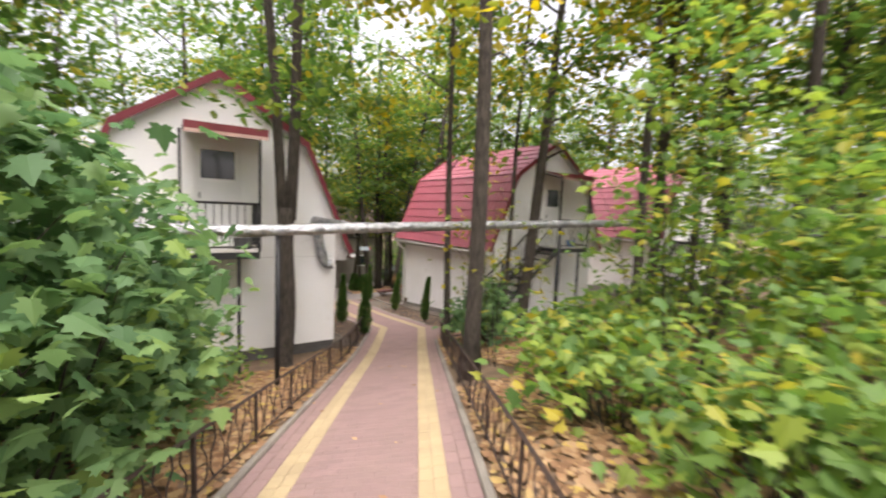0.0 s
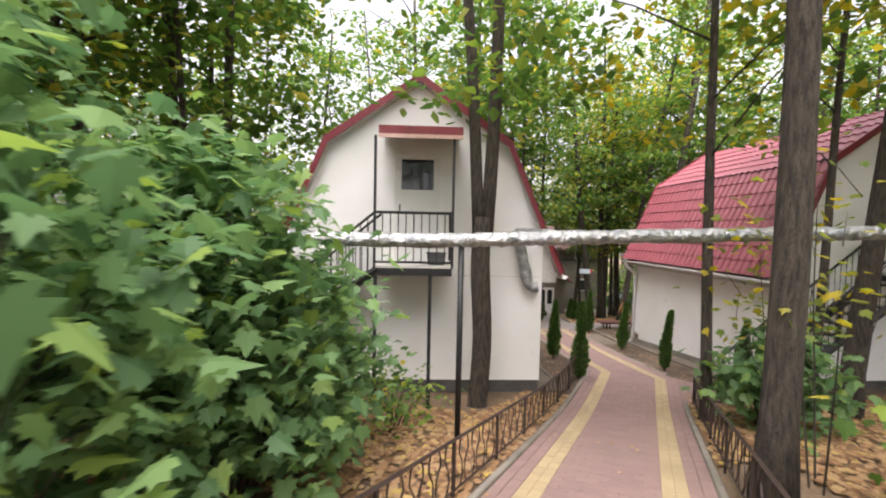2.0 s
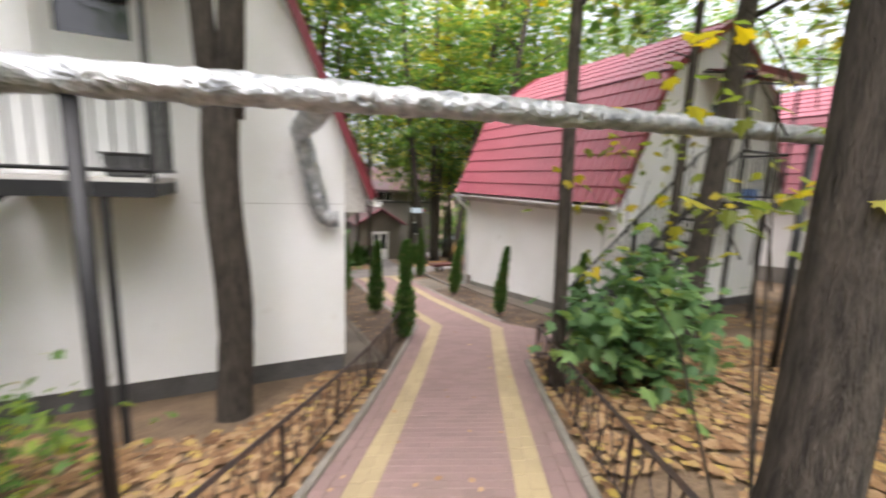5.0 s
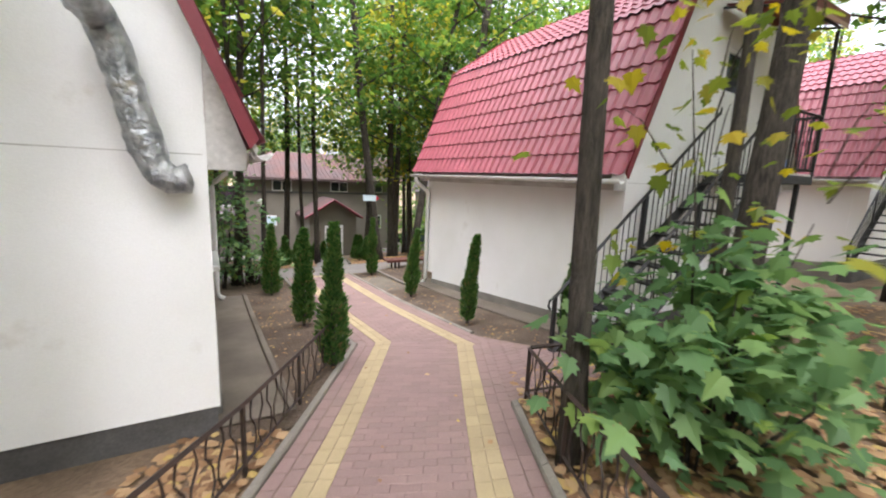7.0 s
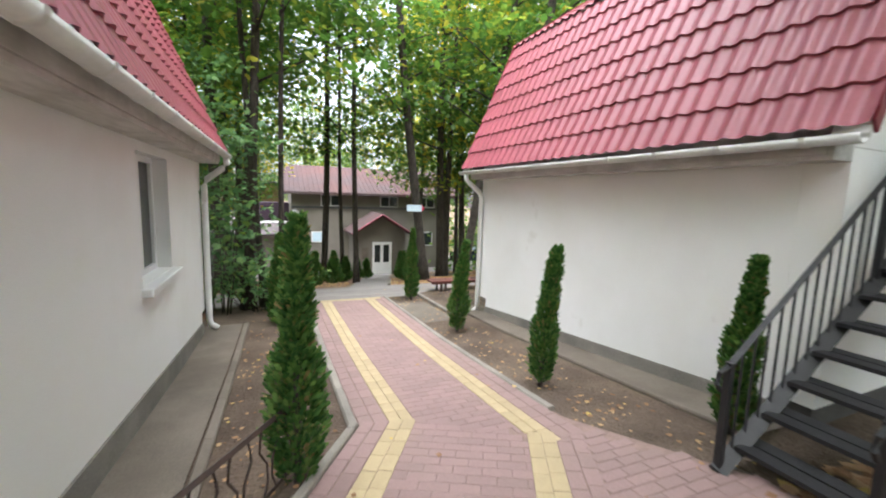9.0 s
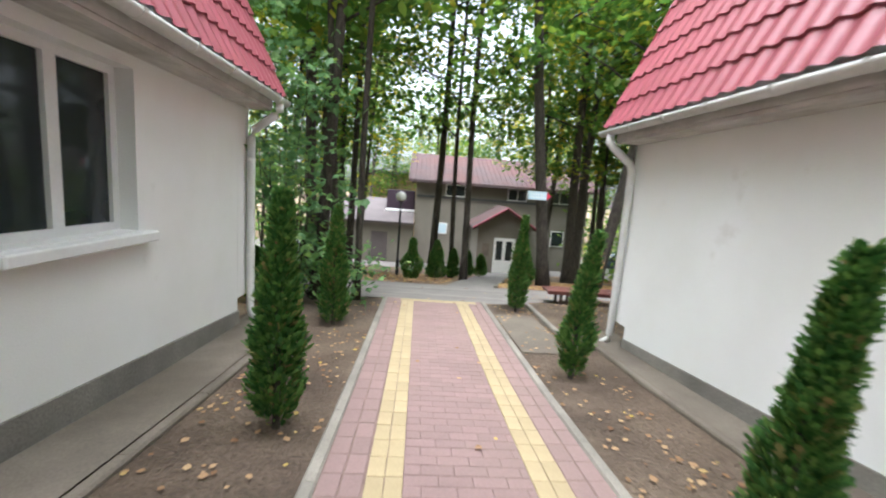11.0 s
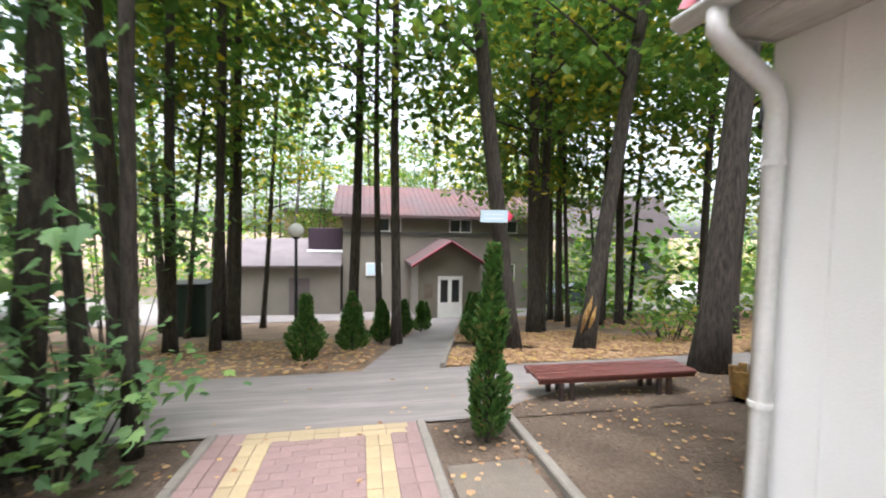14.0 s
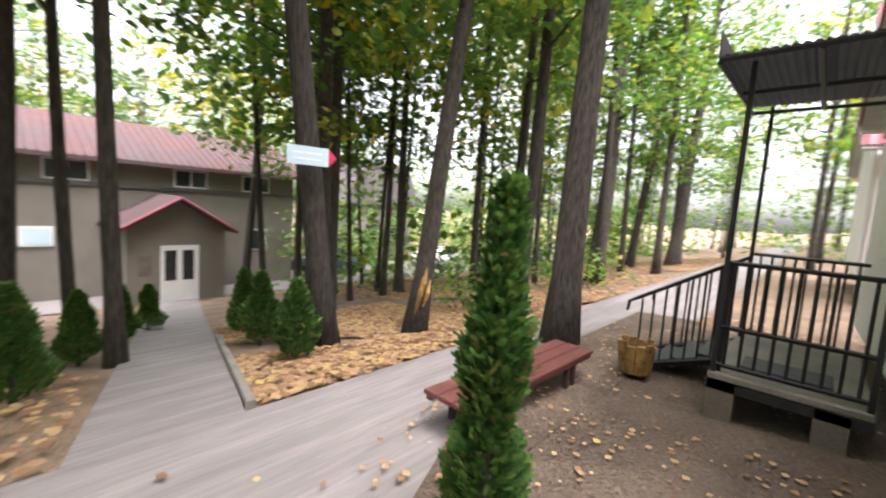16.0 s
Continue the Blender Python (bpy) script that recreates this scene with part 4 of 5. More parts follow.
    for nm, args, m in (("dormer", (3.3, 37.4, -1.95, 5.1, 39.5, -0.75), M_MAROON), ("dormer_sill", (3.25, 37.3, -2.1, 5.15, 37.398, -1.96), M_PVC)):
        bm = boxes(args, bevel=0.02)
        bmesh.ops.translate(bm, vec=-so, verts=bm.verts)
        part(nm, bm, m, shed, "dark maroon boarded dormer" if nm == "dormer" else "")
    # yellowish building behind
    yb = thing("far_building", (2.5, 55, ground_z(55)), "distant ochre building behind the shed", "building")
    part("wall", boxes((-3, -3, -2, 2.5, 3, 6.2)), M_HEDGE, yb)
    part("roof", boxes((-3.3, -3.3, 6.21, 2.8, 3.3, 6.5)), M_GREYROOF, yb)
    gb = thing("far_building", (26, 44, ground_z(44)), "pale grey gabled building behind the trees", "building")
    part("wall", boxes((-3, -3, -2, 3, 3, 4.4)), M_FARWALL, gb)
    part("roof", prism(bmesh.new(), [(-3.4, 4.41), (3.4, 4.41), (2.0, 7.5), (-2.0, 7.5)], -3.3, 3.3, "y"), M_GREYROOF, gb)
    for x in (-1.6, 0.6):
        part("window", boxes((x, -3.05, 1.6, x + 1.0, -3.002, 2.9)), M_PANE, gb)


far_buildings()


def car(x, y, rz, m, label):
    root = thing("car", (x, y, ground_z(y)), label, "car", rz=rz)
    bm = bmesh.new()
    prism(bm, [(-2.1, 0.3), (2.1, 0.3), (2.15, 0.6), (2.0, 0.85), (1.1, 0.95), (0.5, 1.4), (-0.9, 1.45), (-1.7, 1.0), (-2.15, 0.9)], -0.82, 0.82, "y")
    bmesh.ops.recalc_face_normals(bm, faces=bm.faces)
    bmesh.ops.bevel(bm, geom=bm.edges[:], offset=0.06, segments=2, affect="EDGES")
    part("body", bm, m, root, "", True)
    for s in (-1, 1):
        bm = prism(bmesh.new(), [(-1.35, 0.98), (0.85, 0.98), (0.42, 1.33), (-0.85, 1.37)], s * 0.822 - 0.004, s * 0.822 + 0.004, "y")
        bmesh.ops.recalc_face_normals(bm, faces=bm.faces)
        part("side_window", bm, M_PANE, root)
        for xx in (-1.3, 1.3):
            w = part("wheel", tube(bmesh.new(), [(xx, s * 0.66, 0.31), (xx, s * 0.84, 0.31)], 0.31, 18), M_TYRE, root)
            part("rim", tube(bmesh.new(), [(xx, s * 0.842, 0.31), (xx, s * 0.86, 0.31)], 0.19, 12), M_GUTTER, w)


car(-4.0, 24.5, 20, M_CARW, "white parked car seen between the trunks")
car(-6.0, 31.0, 80, M_CARW, "white parked car seen between the trunks")
car(-1.0, 38.0, 5, M_CARW, "white parked car beyond the shed yard")
car(19.0, 37.0, 10, M_CARD, "dark parked car beyond the trees")
car(27.0, 36.0, 15, M_CARW, "white parked car beyond the trees")
car(36.0, 34.0, 5, M_CARW, "white parked car beyond the trees")
skip = thing("dumpster", (1.4, 26.8, ground_z(26.8)), "dark green metal waste container", "container")
part("body", boxes((-0.5, -0.5, 0.1, 0.5, 0.5, 1.5), bevel=0.03), mat("dark_green_paint", (0.012, 0.03, 0.02), 0.5, 0.2), skip)
part("lid", boxes((-0.54, -0.54, 1.502, 0.54, 0.54, 1.58), bevel=0.02), M_BLACK, skip)


# ---- foliage ----
MAPLE = [(0.0, 0.0), (0.10, -0.10), (0.36, -0.06), (0.28, 0.10), (0.52, 0.22), (0.36, 0.34), (0.42, 0.52), (0.22, 0.48), (0.0, 1.0)]
MAPLE = MAPLE + [(-x, y) for x, y in MAPLE[-2:0:-1]]


def leaf_cloud(name, centres, sizes, rng, lobed, droop=0.5):
    """One mesh of many single leaves at the centres given."""
    verts, faces = [], []
    shape = MAPLE if lobed else [(0, 0), (0.38, 0.35), (0.22, 0.75), (0, 1.0), (-0.22, 0.75), (-0.38, 0.35)]
    for c, s in zip(centres, sizes):
        a = rng.uniform(0, 2 * math.pi)
        tilt = rng.gauss(-droop, 0.45)
        d = np.array((math.cos(a) * math.cos(tilt), math.sin(a) * math.cos(tilt), math.sin(tilt)))
        sd = np.array((-math.sin(a), math.cos(a), rng.uniform(-0.4, 0.4)))
        nn = np.cross(d, sd)
        b = len(verts)
        mid = c + d * s * 0.38
        for u, v in shape:
            p = c + s * (u * sd + v * d) - nn * s * 0.22 * (abs(u) * 1.2 + 0.35 * (v - 0.4) ** 2)
            verts.append(tuple(p))
        k = len(shape)
        if lobed:
            verts.append(tuple(mid))
            faces += [(b + k, b + i, b + (i + 1) % k) for i in range(k)]
        else:
            faces += [(b, b + 1, b + 2, b + 3), (b, b + 3, b + 4, b + 5)]
    return verts, faces


def blob_points(rng, n, radius, squash=0.8, shell=0.45):
    out = []
    for _ in range(n):
        v = Vector((rng.gauss(0, 1), rng.gauss(0, 1), rng.gauss(0, 1))).normalized()
        out.append(v * radius * (shell + (1 - shell) * rng.random()) * Vector((1, 1, squash)).length / 1.62)
    return out


def bush(x, y, seed, spread, height, clumps, leaves, size, material, label, name="maple_shrub", low=0.15, lean=(0, 0)):
    """A shrub of thin stems, each ending in layered leaves."""
    rng = random.Random(seed)
    root = thing(name, (x, y, ground_z(y)), label, "shrub", "young maples")
    stems = bmesh.new()
    centres, sizes = [], []
    for _ in range(clumps):
        a, r = rng.uniform(0, 2 * math.pi), spread * math.sqrt(rng.random())
        t = Vector((r * math.cos(a) + lean[0] * rng.random(), r * math.sin(a) + lean[1] * rng.random(), 0))
        t.z = rng.uniform(low, 1.0) ** 0.8 * height * (1 - 0.35 * (r / spread) ** 2) - (ground_z(y) - ground_z(y + t.y))
        foot = Vector((t.x * 0.25, t.y * 0.25, -0.15 + ground_z(y + t.y * 0.25) - ground_z(y)))
        if height < 2 or rng.random() < 0.22:
            tube(stems, [foot, foot.lerp(t, 0.5) + Vector((rng.gauss(0, 0.08), rng.gauss(0, 0.08), 0.12 * height)), t], [0.011, 0.007, 0.003], 5, False)
        else:
            u = t + Vector((-t.x * 0.3 + rng.gauss(0, 0.1), -t.y * 0.3 + rng.gauss(0, 0.1), -0.35))
            tube(stems, [u, u.lerp(t, 0.6) + Vector((0, 0, 0.06)), t], [0.006, 0.004, 0.002], 4, False)
        for _ in range(leaves):
            c = t + Vector((rng.gauss(0, 0.24), rng.gauss(0, 0.24), rng.gauss(0, 0.13)))
            floor_z = ground_z(y + c.y) - ground_z(y) + 0.05
            if c.z > floor_z:
                centres.append(np.array(c))
                sizes.append(size * rng.uniform(0.6, 1.25))
    part("woody_base", stems, M_BARKD, root)
    me = fast_mesh("leaves", *leaf_cloud("leaves", centres, sizes, rng, True), material)
    lv = new("leaves", me)
    lv.parent = root
    return root


def thuja(x, y, h, r, seed, label="slim green thuja planted in the bed", bend=0.0):
    rng = random.Random(seed)
    root = thing("thuja", (x, y, ground_z(y)), label, "thuja", "thujas along the path")
    part("trunk", tube(bmesh.new(), [(0, 0, -0.1), (0, 0, h * 0.5), (bend, 0, h * 0.9)], [0.03, 0.02, 0.006], 6), M_BARKD, root)
    verts, faces = [], []
    n = int(3000 * h * max(r, 0.14) / 0.3) + 900
    for _ in range(n):
        t = rng.random() ** 0.85
        z = 0.06 + t * h
        env = 0.92 * r * min(1.0, 0.5 + 2.6 * t) * (1 - t) ** 0.85 * (1 + 0.75 * noise.noise((z * 3.5 + seed, seed, 0)))
        a = rng.uniform(0, 2 * math.pi)
        env *= 1 + 0.3 * noise.noise((math.cos(a) * 1.5, math.sin(a) * 1.5, z * 4 + seed))
        rr = env * (0.35 + 0.65 * math.sqrt(rng.random()))
        bx = bend * t ** 2
        p = Vector((bx + rr * math.cos(a), rr * math.sin(a), z))
        out = Vector((math.cos(a), math.sin(a), 0))
        d = (out * rng.uniform(0.3, 0.9) + Vector((0, 0, rng.uniform(0.5, 1.0)))).normalized()
        tw = a + rng.gauss(0, 0.9)
        sd = Vector((-math.sin(tw), math.cos(tw), rng.uniform(-0.3, 0.3)))
        s = rng.uniform(0.04, 0.09)
        b = len(verts)
        for u, v in ((0, 0), (0.1, 0.3), (0.3, 0.5), (0.1, 0.6), (0.2, 0.88), (0, 1.1), (-0.2, 0.88), (-0.1, 0.6), (-0.3, 0.5), (-0.1, 0.3)):
            verts.append(tuple(p + s * (u * sd + v * d)))
        faces.append(tuple(range(b, b + 10)))
    lv = new("foliage", fast_mesh("foliage", verts, faces, L_THUJA))
    lv.parent = root
    return root


for k, (x, y, h, r) in enumerate([(4.47, 10.85, 1.68, 0.21), (4.55, 13.0, 1.55, 0.23), (4.38, 15.7, 1.5, 0.24), (6.97, 11.7, 1.42, 0.17), (7.75, 10.22, 1.36, 0.18), (7.1, 14.2, 1.42, 0.18), (7.2, 17.05, 1.55, 0.2)]):
    thuja(x, y, h, r, 40 + k, bend=0.12 if k in (3, 4, 5) else 0.02)
for k, (x, y, h, r) in enumerate([(8.7, 23.1, 1.0, 0.36), (8.45, 21.9, 0.95, 0.36), (8.25, 20.5, 0.85, 0.32), (6.0, 21.4, 1.0, 0.36), (6.6, 22.9, 0.85, 0.32), (7.25, 24.3, 0.85, 0.3), (7.85, 25.4, 0.8, 0.3), (5.35, 20.2, 0.95, 0.32), (8.4, 28.0, 0.75, 0.26)]):
    thuja(x, y, h, r, 60 + k, "small rounded thuja beside the paved walk")


# trees: bare leaning trunks with limbs, leafy crowns high up
def tree_mesh_trunk(rng, h, r, lean, fork=0.0, dark=False):
    bm = bmesh.new()

    def stem(p0, top, r0, r1, wob):
        k = 14
        pts, rad = [], []
        for i in range(k + 1):
            t = i / k
            p = p0.lerp(top, t) + Vector((math.sin(t * 5 + wob), math.cos(t * 4 + wob * 2), 0)) * 0.05 * h / 12 * math.sin(t * math.pi)
            pts.append(p)
            rad.append(r0 + (r1 - r0) * t + (0.45 * r0 * max(0, 1 - t * h / 0.55) ** 2 if p0.z < 0 else 0))
        tube(bm, pts, rad, 12)
        return pts
    top = Vector((lean[0], lean[1], h))
    foot = Vector((0, 0, -0.25))
    if fork:
        f = Vector((lean[0] * fork / h, lean[1] * fork / h, fork))
        stem(foot, f + Vector((0, 0, 0.25)), r, r * 0.95, 0)
        a = stem(f - Vector((0.07, 0, 0.05)), Vector((lean[0] - 0.95, lean[1], h)), r * 0.62, r * 0.3, 1)
        b = stem(f + Vector((0.07, 0, 0)), Vector((lean[0] + 0.45, lean[1], h)), r * 0.72, r * 0.35, 2)
        line = b
    else:
        line = stem(foot, top, r, r * 0.35, rng.uniform(0, 6))
    ends = []
    for i in range(5, 14):
        p = line[i]
        a = rng.uniform(0, 2 * math.pi)
        L = rng.uniform(1.0, 2.4) * h / 12
        q = p + Vector((math.cos(a) * L, math.sin(a) * L, rng.uniform(0.5, 1.3)))
        tube(bm, [p, p.lerp(q, 0.5) + Vector((0, 0, 0.1)), q], [r * 0.24, r * 0.15, r * 0.05], 6)
        ends.append(q)
    bmesh.ops.recalc_face_normals(bm, faces=bm.faces)
    return bm, ends + [line[-1]]


CROWNS = []


def crown_mesh(seed, material, h0, h1, radius, clumps, leaves, size):
    rng = random.Random(seed)
    centres, sizes = [], []
    for _ in range(clumps):
        a, t = rng.uniform(0, 2 * math.pi), rng.random()
        r = radius * math.sqrt(rng.random()) * (0.55 + 0.45 * math.sin(math.pi * min(1, t + 0.12)))
        c = Vector((r * math.cos(a), r * math.sin(a), h0 + (h1 - h0) * t))
        sx, sz = rng.uniform(0.35, 0.65), rng.uniform(0.12, 0.26)
        for _ in range(leaves):
            centres.append(np.array((c.x + rng.gauss(0, sx), c.y + rng.gauss(0, sx), c.z + rng.gauss(0, sz))))
            sizes.append(size * rng.uniform(0.6, 1.3))
    return fast_mesh("crown", *leaf_cloud("crown", centres, sizes, rng, False, 0.35), material)


for k in range(4):
    CROWNS.append(crown_mesh(100 + k, L_CROWN if k < 3 else L_CROWNY, 4.0, 13.5, 2.7, 46, 50, 0.21))
TRUNKS = []
for k in range(4):
    TRUNKS.append(tree_mesh_trunk(random.Random(200 + k), 14.0, 0.15, (random.Random(k).uniform(-0.8, 0.8), random.Random(k + 9).uniform(-0.6, 0.6)))[0])
TRUNK_ME = []
for bm in TRUNKS:
    me = bpy.data.meshes.new("trunk")
    bm.to_mesh(me)
    bm.free()
    me.materials.append(M_BARKD)
    me.polygons.foreach_set("use_smooth", [True] * len(me.polygons))
    TRUNK_ME.append(me)
GREY_ME = []
for me in TRUNK_ME:
    g = me.copy()
    g.materials[0] = M_BARK
    GREY_ME.append(g)


def forest_tree(x, y, rng, scale=1.0, crown=None, grey=False, girth=1.0):
    root = thing("tree", (x, y, ground_z(y)), "tall woodland tree with a bare trunk and thin leafy crown", "tree", "woodland trees", rz=rng.uniform(0, 360))
    root.rotation_euler.x, root.rotation_euler.y = rng.gauss(0, 0.045), rng.gauss(0, 0.045)
    k = rng.randrange(4)
    t = new("trunk", (GREY_ME if grey else TRUNK_ME)[k])
    t.parent, t.scale = root, (girth, girth, scale)
    c = new("crown", CROWNS[rng.randrange(4) if crown is None else crown])
    c.parent, c.scale = root, (scale, scale, scale)
    c.rotation_euler = (0, 0, rng.uniform(0, 6.28))
    return root


def own_tree(x, y, h, r, lean, label, fork=0.0, grey=True, crown=0, seed=1, crown_scale=1.0):
    rng = random.Random(seed)
    root = thing("tree", (x, y, ground_z(y)), label, "tree")
    bm, ends = tree_mesh_trunk(rng, h, r, lean, fork)
    part("trunk", bm, M_BARK if grey else M_BARKD, root, smooth=True)
    c = new("crown", CROWNS[crown])
    c.parent = root
    c.location = (lean[0] * 0.7, lean[1] * 0.7, 1.0)
    c.scale = (crown_scale,) * 3
    c.rotation_euler = (0, 0, seed)
    return root


own_tree(1.88, 8.95, 14, 0.175, (0.1, 0.1), "forked grey tree standing close to the white gable", fork=3.1, seed=3)
own_tree(3.80, 4.95, 14, 0.14, (0.15, 0.2), "stout grey-barked tree beside the path fence", seed=4, crown=3)
own_tree(5.38, 7.92, 12, 0.085, (-0.3, 0.2), "slim grey tree just outside the path fence", seed=5, crown=3, crown_scale=0.8)
own_tree(8.0, 8.25, 14, 0.17, (1.6, 0.2), "leaning grey tree before the second house stair", seed=6, crown=3)
own_tree(7.2, 8.1, 12, 0.07, (0.9, 0.3), "thin leaning tree before the second house", seed=7, grey=False)
own_tree(-6.8, 15, 15, 0.3, (-0.4, 0), "dark trunk behind the maple shrubs", seed=8, grey=False)
own_tree(8.9, 20.9, 15, 0.16, (-1.7, 0.1), "leaning tree that carries a pale arrow sign", seed=9, grey=False)
own_tree(10.65, 23.9, 15, 0.17, (-0.3, 0), "straight dark tree beyond the road", seed=10, grey=False)
torn = own_tree(10.0, 20.4, 14, 0.15, (2.7, 0.5), "slanting dark tree with torn bark above its foot", seed=11, grey=False)
for x, z0, z1 in ((-0.10, 0.34, 0.86), (-0.03, 0.52, 0.98), (0.05, 0.42, 0.80)):
    sliver = tube(bmesh.new(), [(x, -0.13, z0), (x + 0.045, -0.165, (z0 + z1) / 2), (x + 0.13, -0.12, z1)], [0.012, 0.042, 0.008], 6)
    part("torn_bark", sliver, M_STUMPW, torn, "pale torn wood")
own_tree(10.75, 18.5, 15, 0.2, (2.0, 0.5), "thick grey-brown tree beside the bench", seed=12)
own_tree(19.1, 21.5, 15, 0.27, (2.6, 0.6), "leaning pale tree farther along the road", seed=13)
own_tree(12.8, 20.4, 14, 0.14, (0.3, 0), "dark tree at the road side", seed=21, grey=False)
own_tree(26.9, 21.1, 14, 0.3, (3.0, 0), "leaning tree far along the road", seed=22)
for k, (x, y, r, lx) in enumerate([(2.64, 22.3, 0.15, 0.2), (3.41, 22.3, 0.12, 0.3), (5.94, 23.8, 0.17, 0.3), (6.6, 23.5, 0.11, -0.2), (6.9, 22.4, 0.14, -0.1), (4.1, 17.4, 0.09, -0.7), (3.75, 17.25, 0.14, 0.8), (4.45, 17.3, 0.08, 0.2), (0.5, 21.0, 0.2, -0.3), (13.5, 25.4, 0.13, 0.3), (13.6, 29.0, 0.16, 0)]):
    own_tree(x, y, 13 + k % 3, r * 0.75, (lx, 0.2), "slim dark woodland tree near the road", seed=30 + k, grey=False, crown=k % 3, crown_scale=0.9)

for k, (x, y, r, sc) in enumerate([(12.4, 27.6, 0.14, 1.0), (3.0, 25.0, 0.13, 0.85), (1.2, 30.5, 0.14, 1.1)]):
    own_tree(x, y, 14, r, (0.3, 0.2), "slim dark woodland tree before the far building", seed=50 + k, grey=False, crown=k % 3, crown_scale=sc)

for k, (x, y) in enumerate([(-3.7, 11.2), (-5.2, 8.0), (12.6, 7.2), (15.2, 8.6), (10.2, 6.2), (17.6, 20.8), (21.8, 20.4), (14.6, 21.8)]):
    own_tree(x, y, 15, 0.13, (0.4, 0.2), "tall woodland tree with a dense leafy crown", seed=60 + k, grey=k % 2 == 0, crown=(0, 1, 3, 2, 3, 2, 1, 0)[k], crown_scale=1.0)

rng = random.Random(77)
taken = []


def free(x, y):
    for c, y0, y1 in ((0.75, 9.5, 16.2), (10.45, 8.4, 17.8), (20.2, 8.4, 16.2)):
        if abs(x - c) < 3.6 and y0 - 0.4 < y < y1 + 0.4:
            return False
    if 17.0 < y < 20.0 or abs(DY * x - DX * y + 0.4) < 2.0 and y < 12 or (3 < x < 8.5 and 9 < y < 18):
        return False
    if 1 < x < 9.8 and -2 < y < 9 or 32 < y < 45.4 and -4 < x < 30:
        return False
    if abs(x - (6.9 + (y - 19.3) * 0.25)) < 1.8 and y > 19:
        return False
    return all((x - a) ** 2 + (y - b) ** 2 > 2.6 for a, b in taken)


def scatter(n, x0, x1, y0, y1, **kw):
    done = tries = 0
    while done < n and tries < n * 30:
        tries += 1
        x, y = rng.uniform(x0, x1), rng.uniform(y0, y1)
        if free(x, y):
            taken.append((x, y))
            forest_tree(x, y, rng, rng.uniform(0.8, 1.25), girth=rng.uniform(0.45, 1.0), grey=rng.random() < 0.3, **kw)
            done += 1


scatter(26, -18, -3.5, 8, 32)
scatter(12, -13, -3.0, 5, 17)
scatter(9, -3, 3.5, 19.5, 31)
scatter(9, 8, 16, 23, 31.5)
scatter(20, 14, 34, 16, 31)
scatter(10, 6, 18, 1, 8)
scatter(10, 18, 36, -6, 8)
scatter(12, -16, -4, -8, 8)
scatter(26, -30, 40, 46, 70)
scatter(12, -3, 22, 45.5, 52)
scatter(22, 34, 62, 4, 32)
scatter(14, -10, 12, -22, -4)

# young maples beside the path
for k, (x, y, spread, h, clumps) in enumerate([(-1.05, 3.1, 0.85, 2.9, 120), (-0.85, 5.1, 1.0, 3.1, 150), (-0.75, 6.5, 0.85, 2.3, 85), (-2.5, 2.9, 1.3, 4.4, 120), (-3.4, 5.4, 1.6, 5.0, 120), (-3.2, 8.2, 1.3, 3.4, 60)]):
    bush(x, y, 1 + k, spread, h, clumps, 30, 0.15, L_MAPLE, "dense dark green young maple with broad lobed leaves")
bush(0.4, 7.75, 6, 0.7, 0.75, 22, 18, 0.09, L_RIGHT, "low pale-leaved bush under the balcony", "low_bush")
bush(-1.0, 8.0, 16, 0.7, 0.7, 20, 18, 0.09, L_RIGHT, "low pale-leaved bush under the balcony", "low_bush")
bush(3.0, 0.8, 27, 0.8, 1.05, 40, 17, 0.14, L_RIGHT, "low light green young maple beside the fence")
bush(4.3, 0.5, 28, 1.0, 1.5, 50, 17, 0.14, L_RIGHT, "light green young maple turning yellow")
bush(3.5, 2.2, 7, 0.95, 1.2, 40, 17, 0.14, L_RIGHT, "light green young maple turning yellow")
bush(4.9, 3.7, 8, 0.9, 1.4, 40, 17, 0.14, L_RIGHT, "light green young maple turning yellow")
bush(6.2, 1.2, 9, 1.3, 2.6, 80, 22, 0.15, L_RIGHT, "light green young maple turning yellow")
bush(7.4, 4.2, 10, 1.2, 1.7, 45, 20, 0.15, L_RIGHT, "light green young maple turning yellow")
bush(8.8, 2.8, 11, 1.8, 4.2, 80, 24, 0.16, L_RIGHT, "tall light green young maple")
bush(5.2, 2.6, 18, 1.2, 4.8, 46, 18, 0.14, L_RIGHT, "tall light green young maple reaching over the path", low=0.35)
bush(5.9, 7.3, 19, 0.8, 3.6, 16, 9, 0.11, L_CROWNY, "thin sapling with yellowing leaves beside the landing", low=0.5)
bush(4.7, 5.4, 20, 0.9, 3.4, 18, 9, 0.11, L_CROWNY, "thin sapling with yellowing leaves by the stout tree", low=0.4)
bush(2.2, 21.3, 23, 1.2, 5.5, 60, 22, 0.15, L_MAPLE, "leafy young tree beyond the road", low=0.3)
bush(-1.5, 20.6, 24, 1.5, 5.5, 60, 22, 0.16, L_MAPLE, "leafy young tree beyond the road", low=0.3)
bush(6.1, 7.5, 12, 0.6, 1.55, 46, 18, 0.17, L_MAPLE, "low dark green maple shoots beside the stair landing")
bush(4.0, 17.15, 13, 0.75, 1.2, 44, 16, 0.11, L_MAPLE, "small green saplings by the road", "low_bush")
bush(3.3, 16.9, 14, 0.9, 5.2, 70, 22, 0.13, L_MAPLE, "leafy saplings beside the road")
bush(12.5, 21.3, 15, 1.0, 0.9, 24, 16, 0.11, L_RIGHT, "low green bush at the road side", "low_bush")
bush(17.0, 21.0, 17, 1.3, 1.0, 30, 16, 0.12, L_RIGHT, "low green bush at the road side", "low_bush")


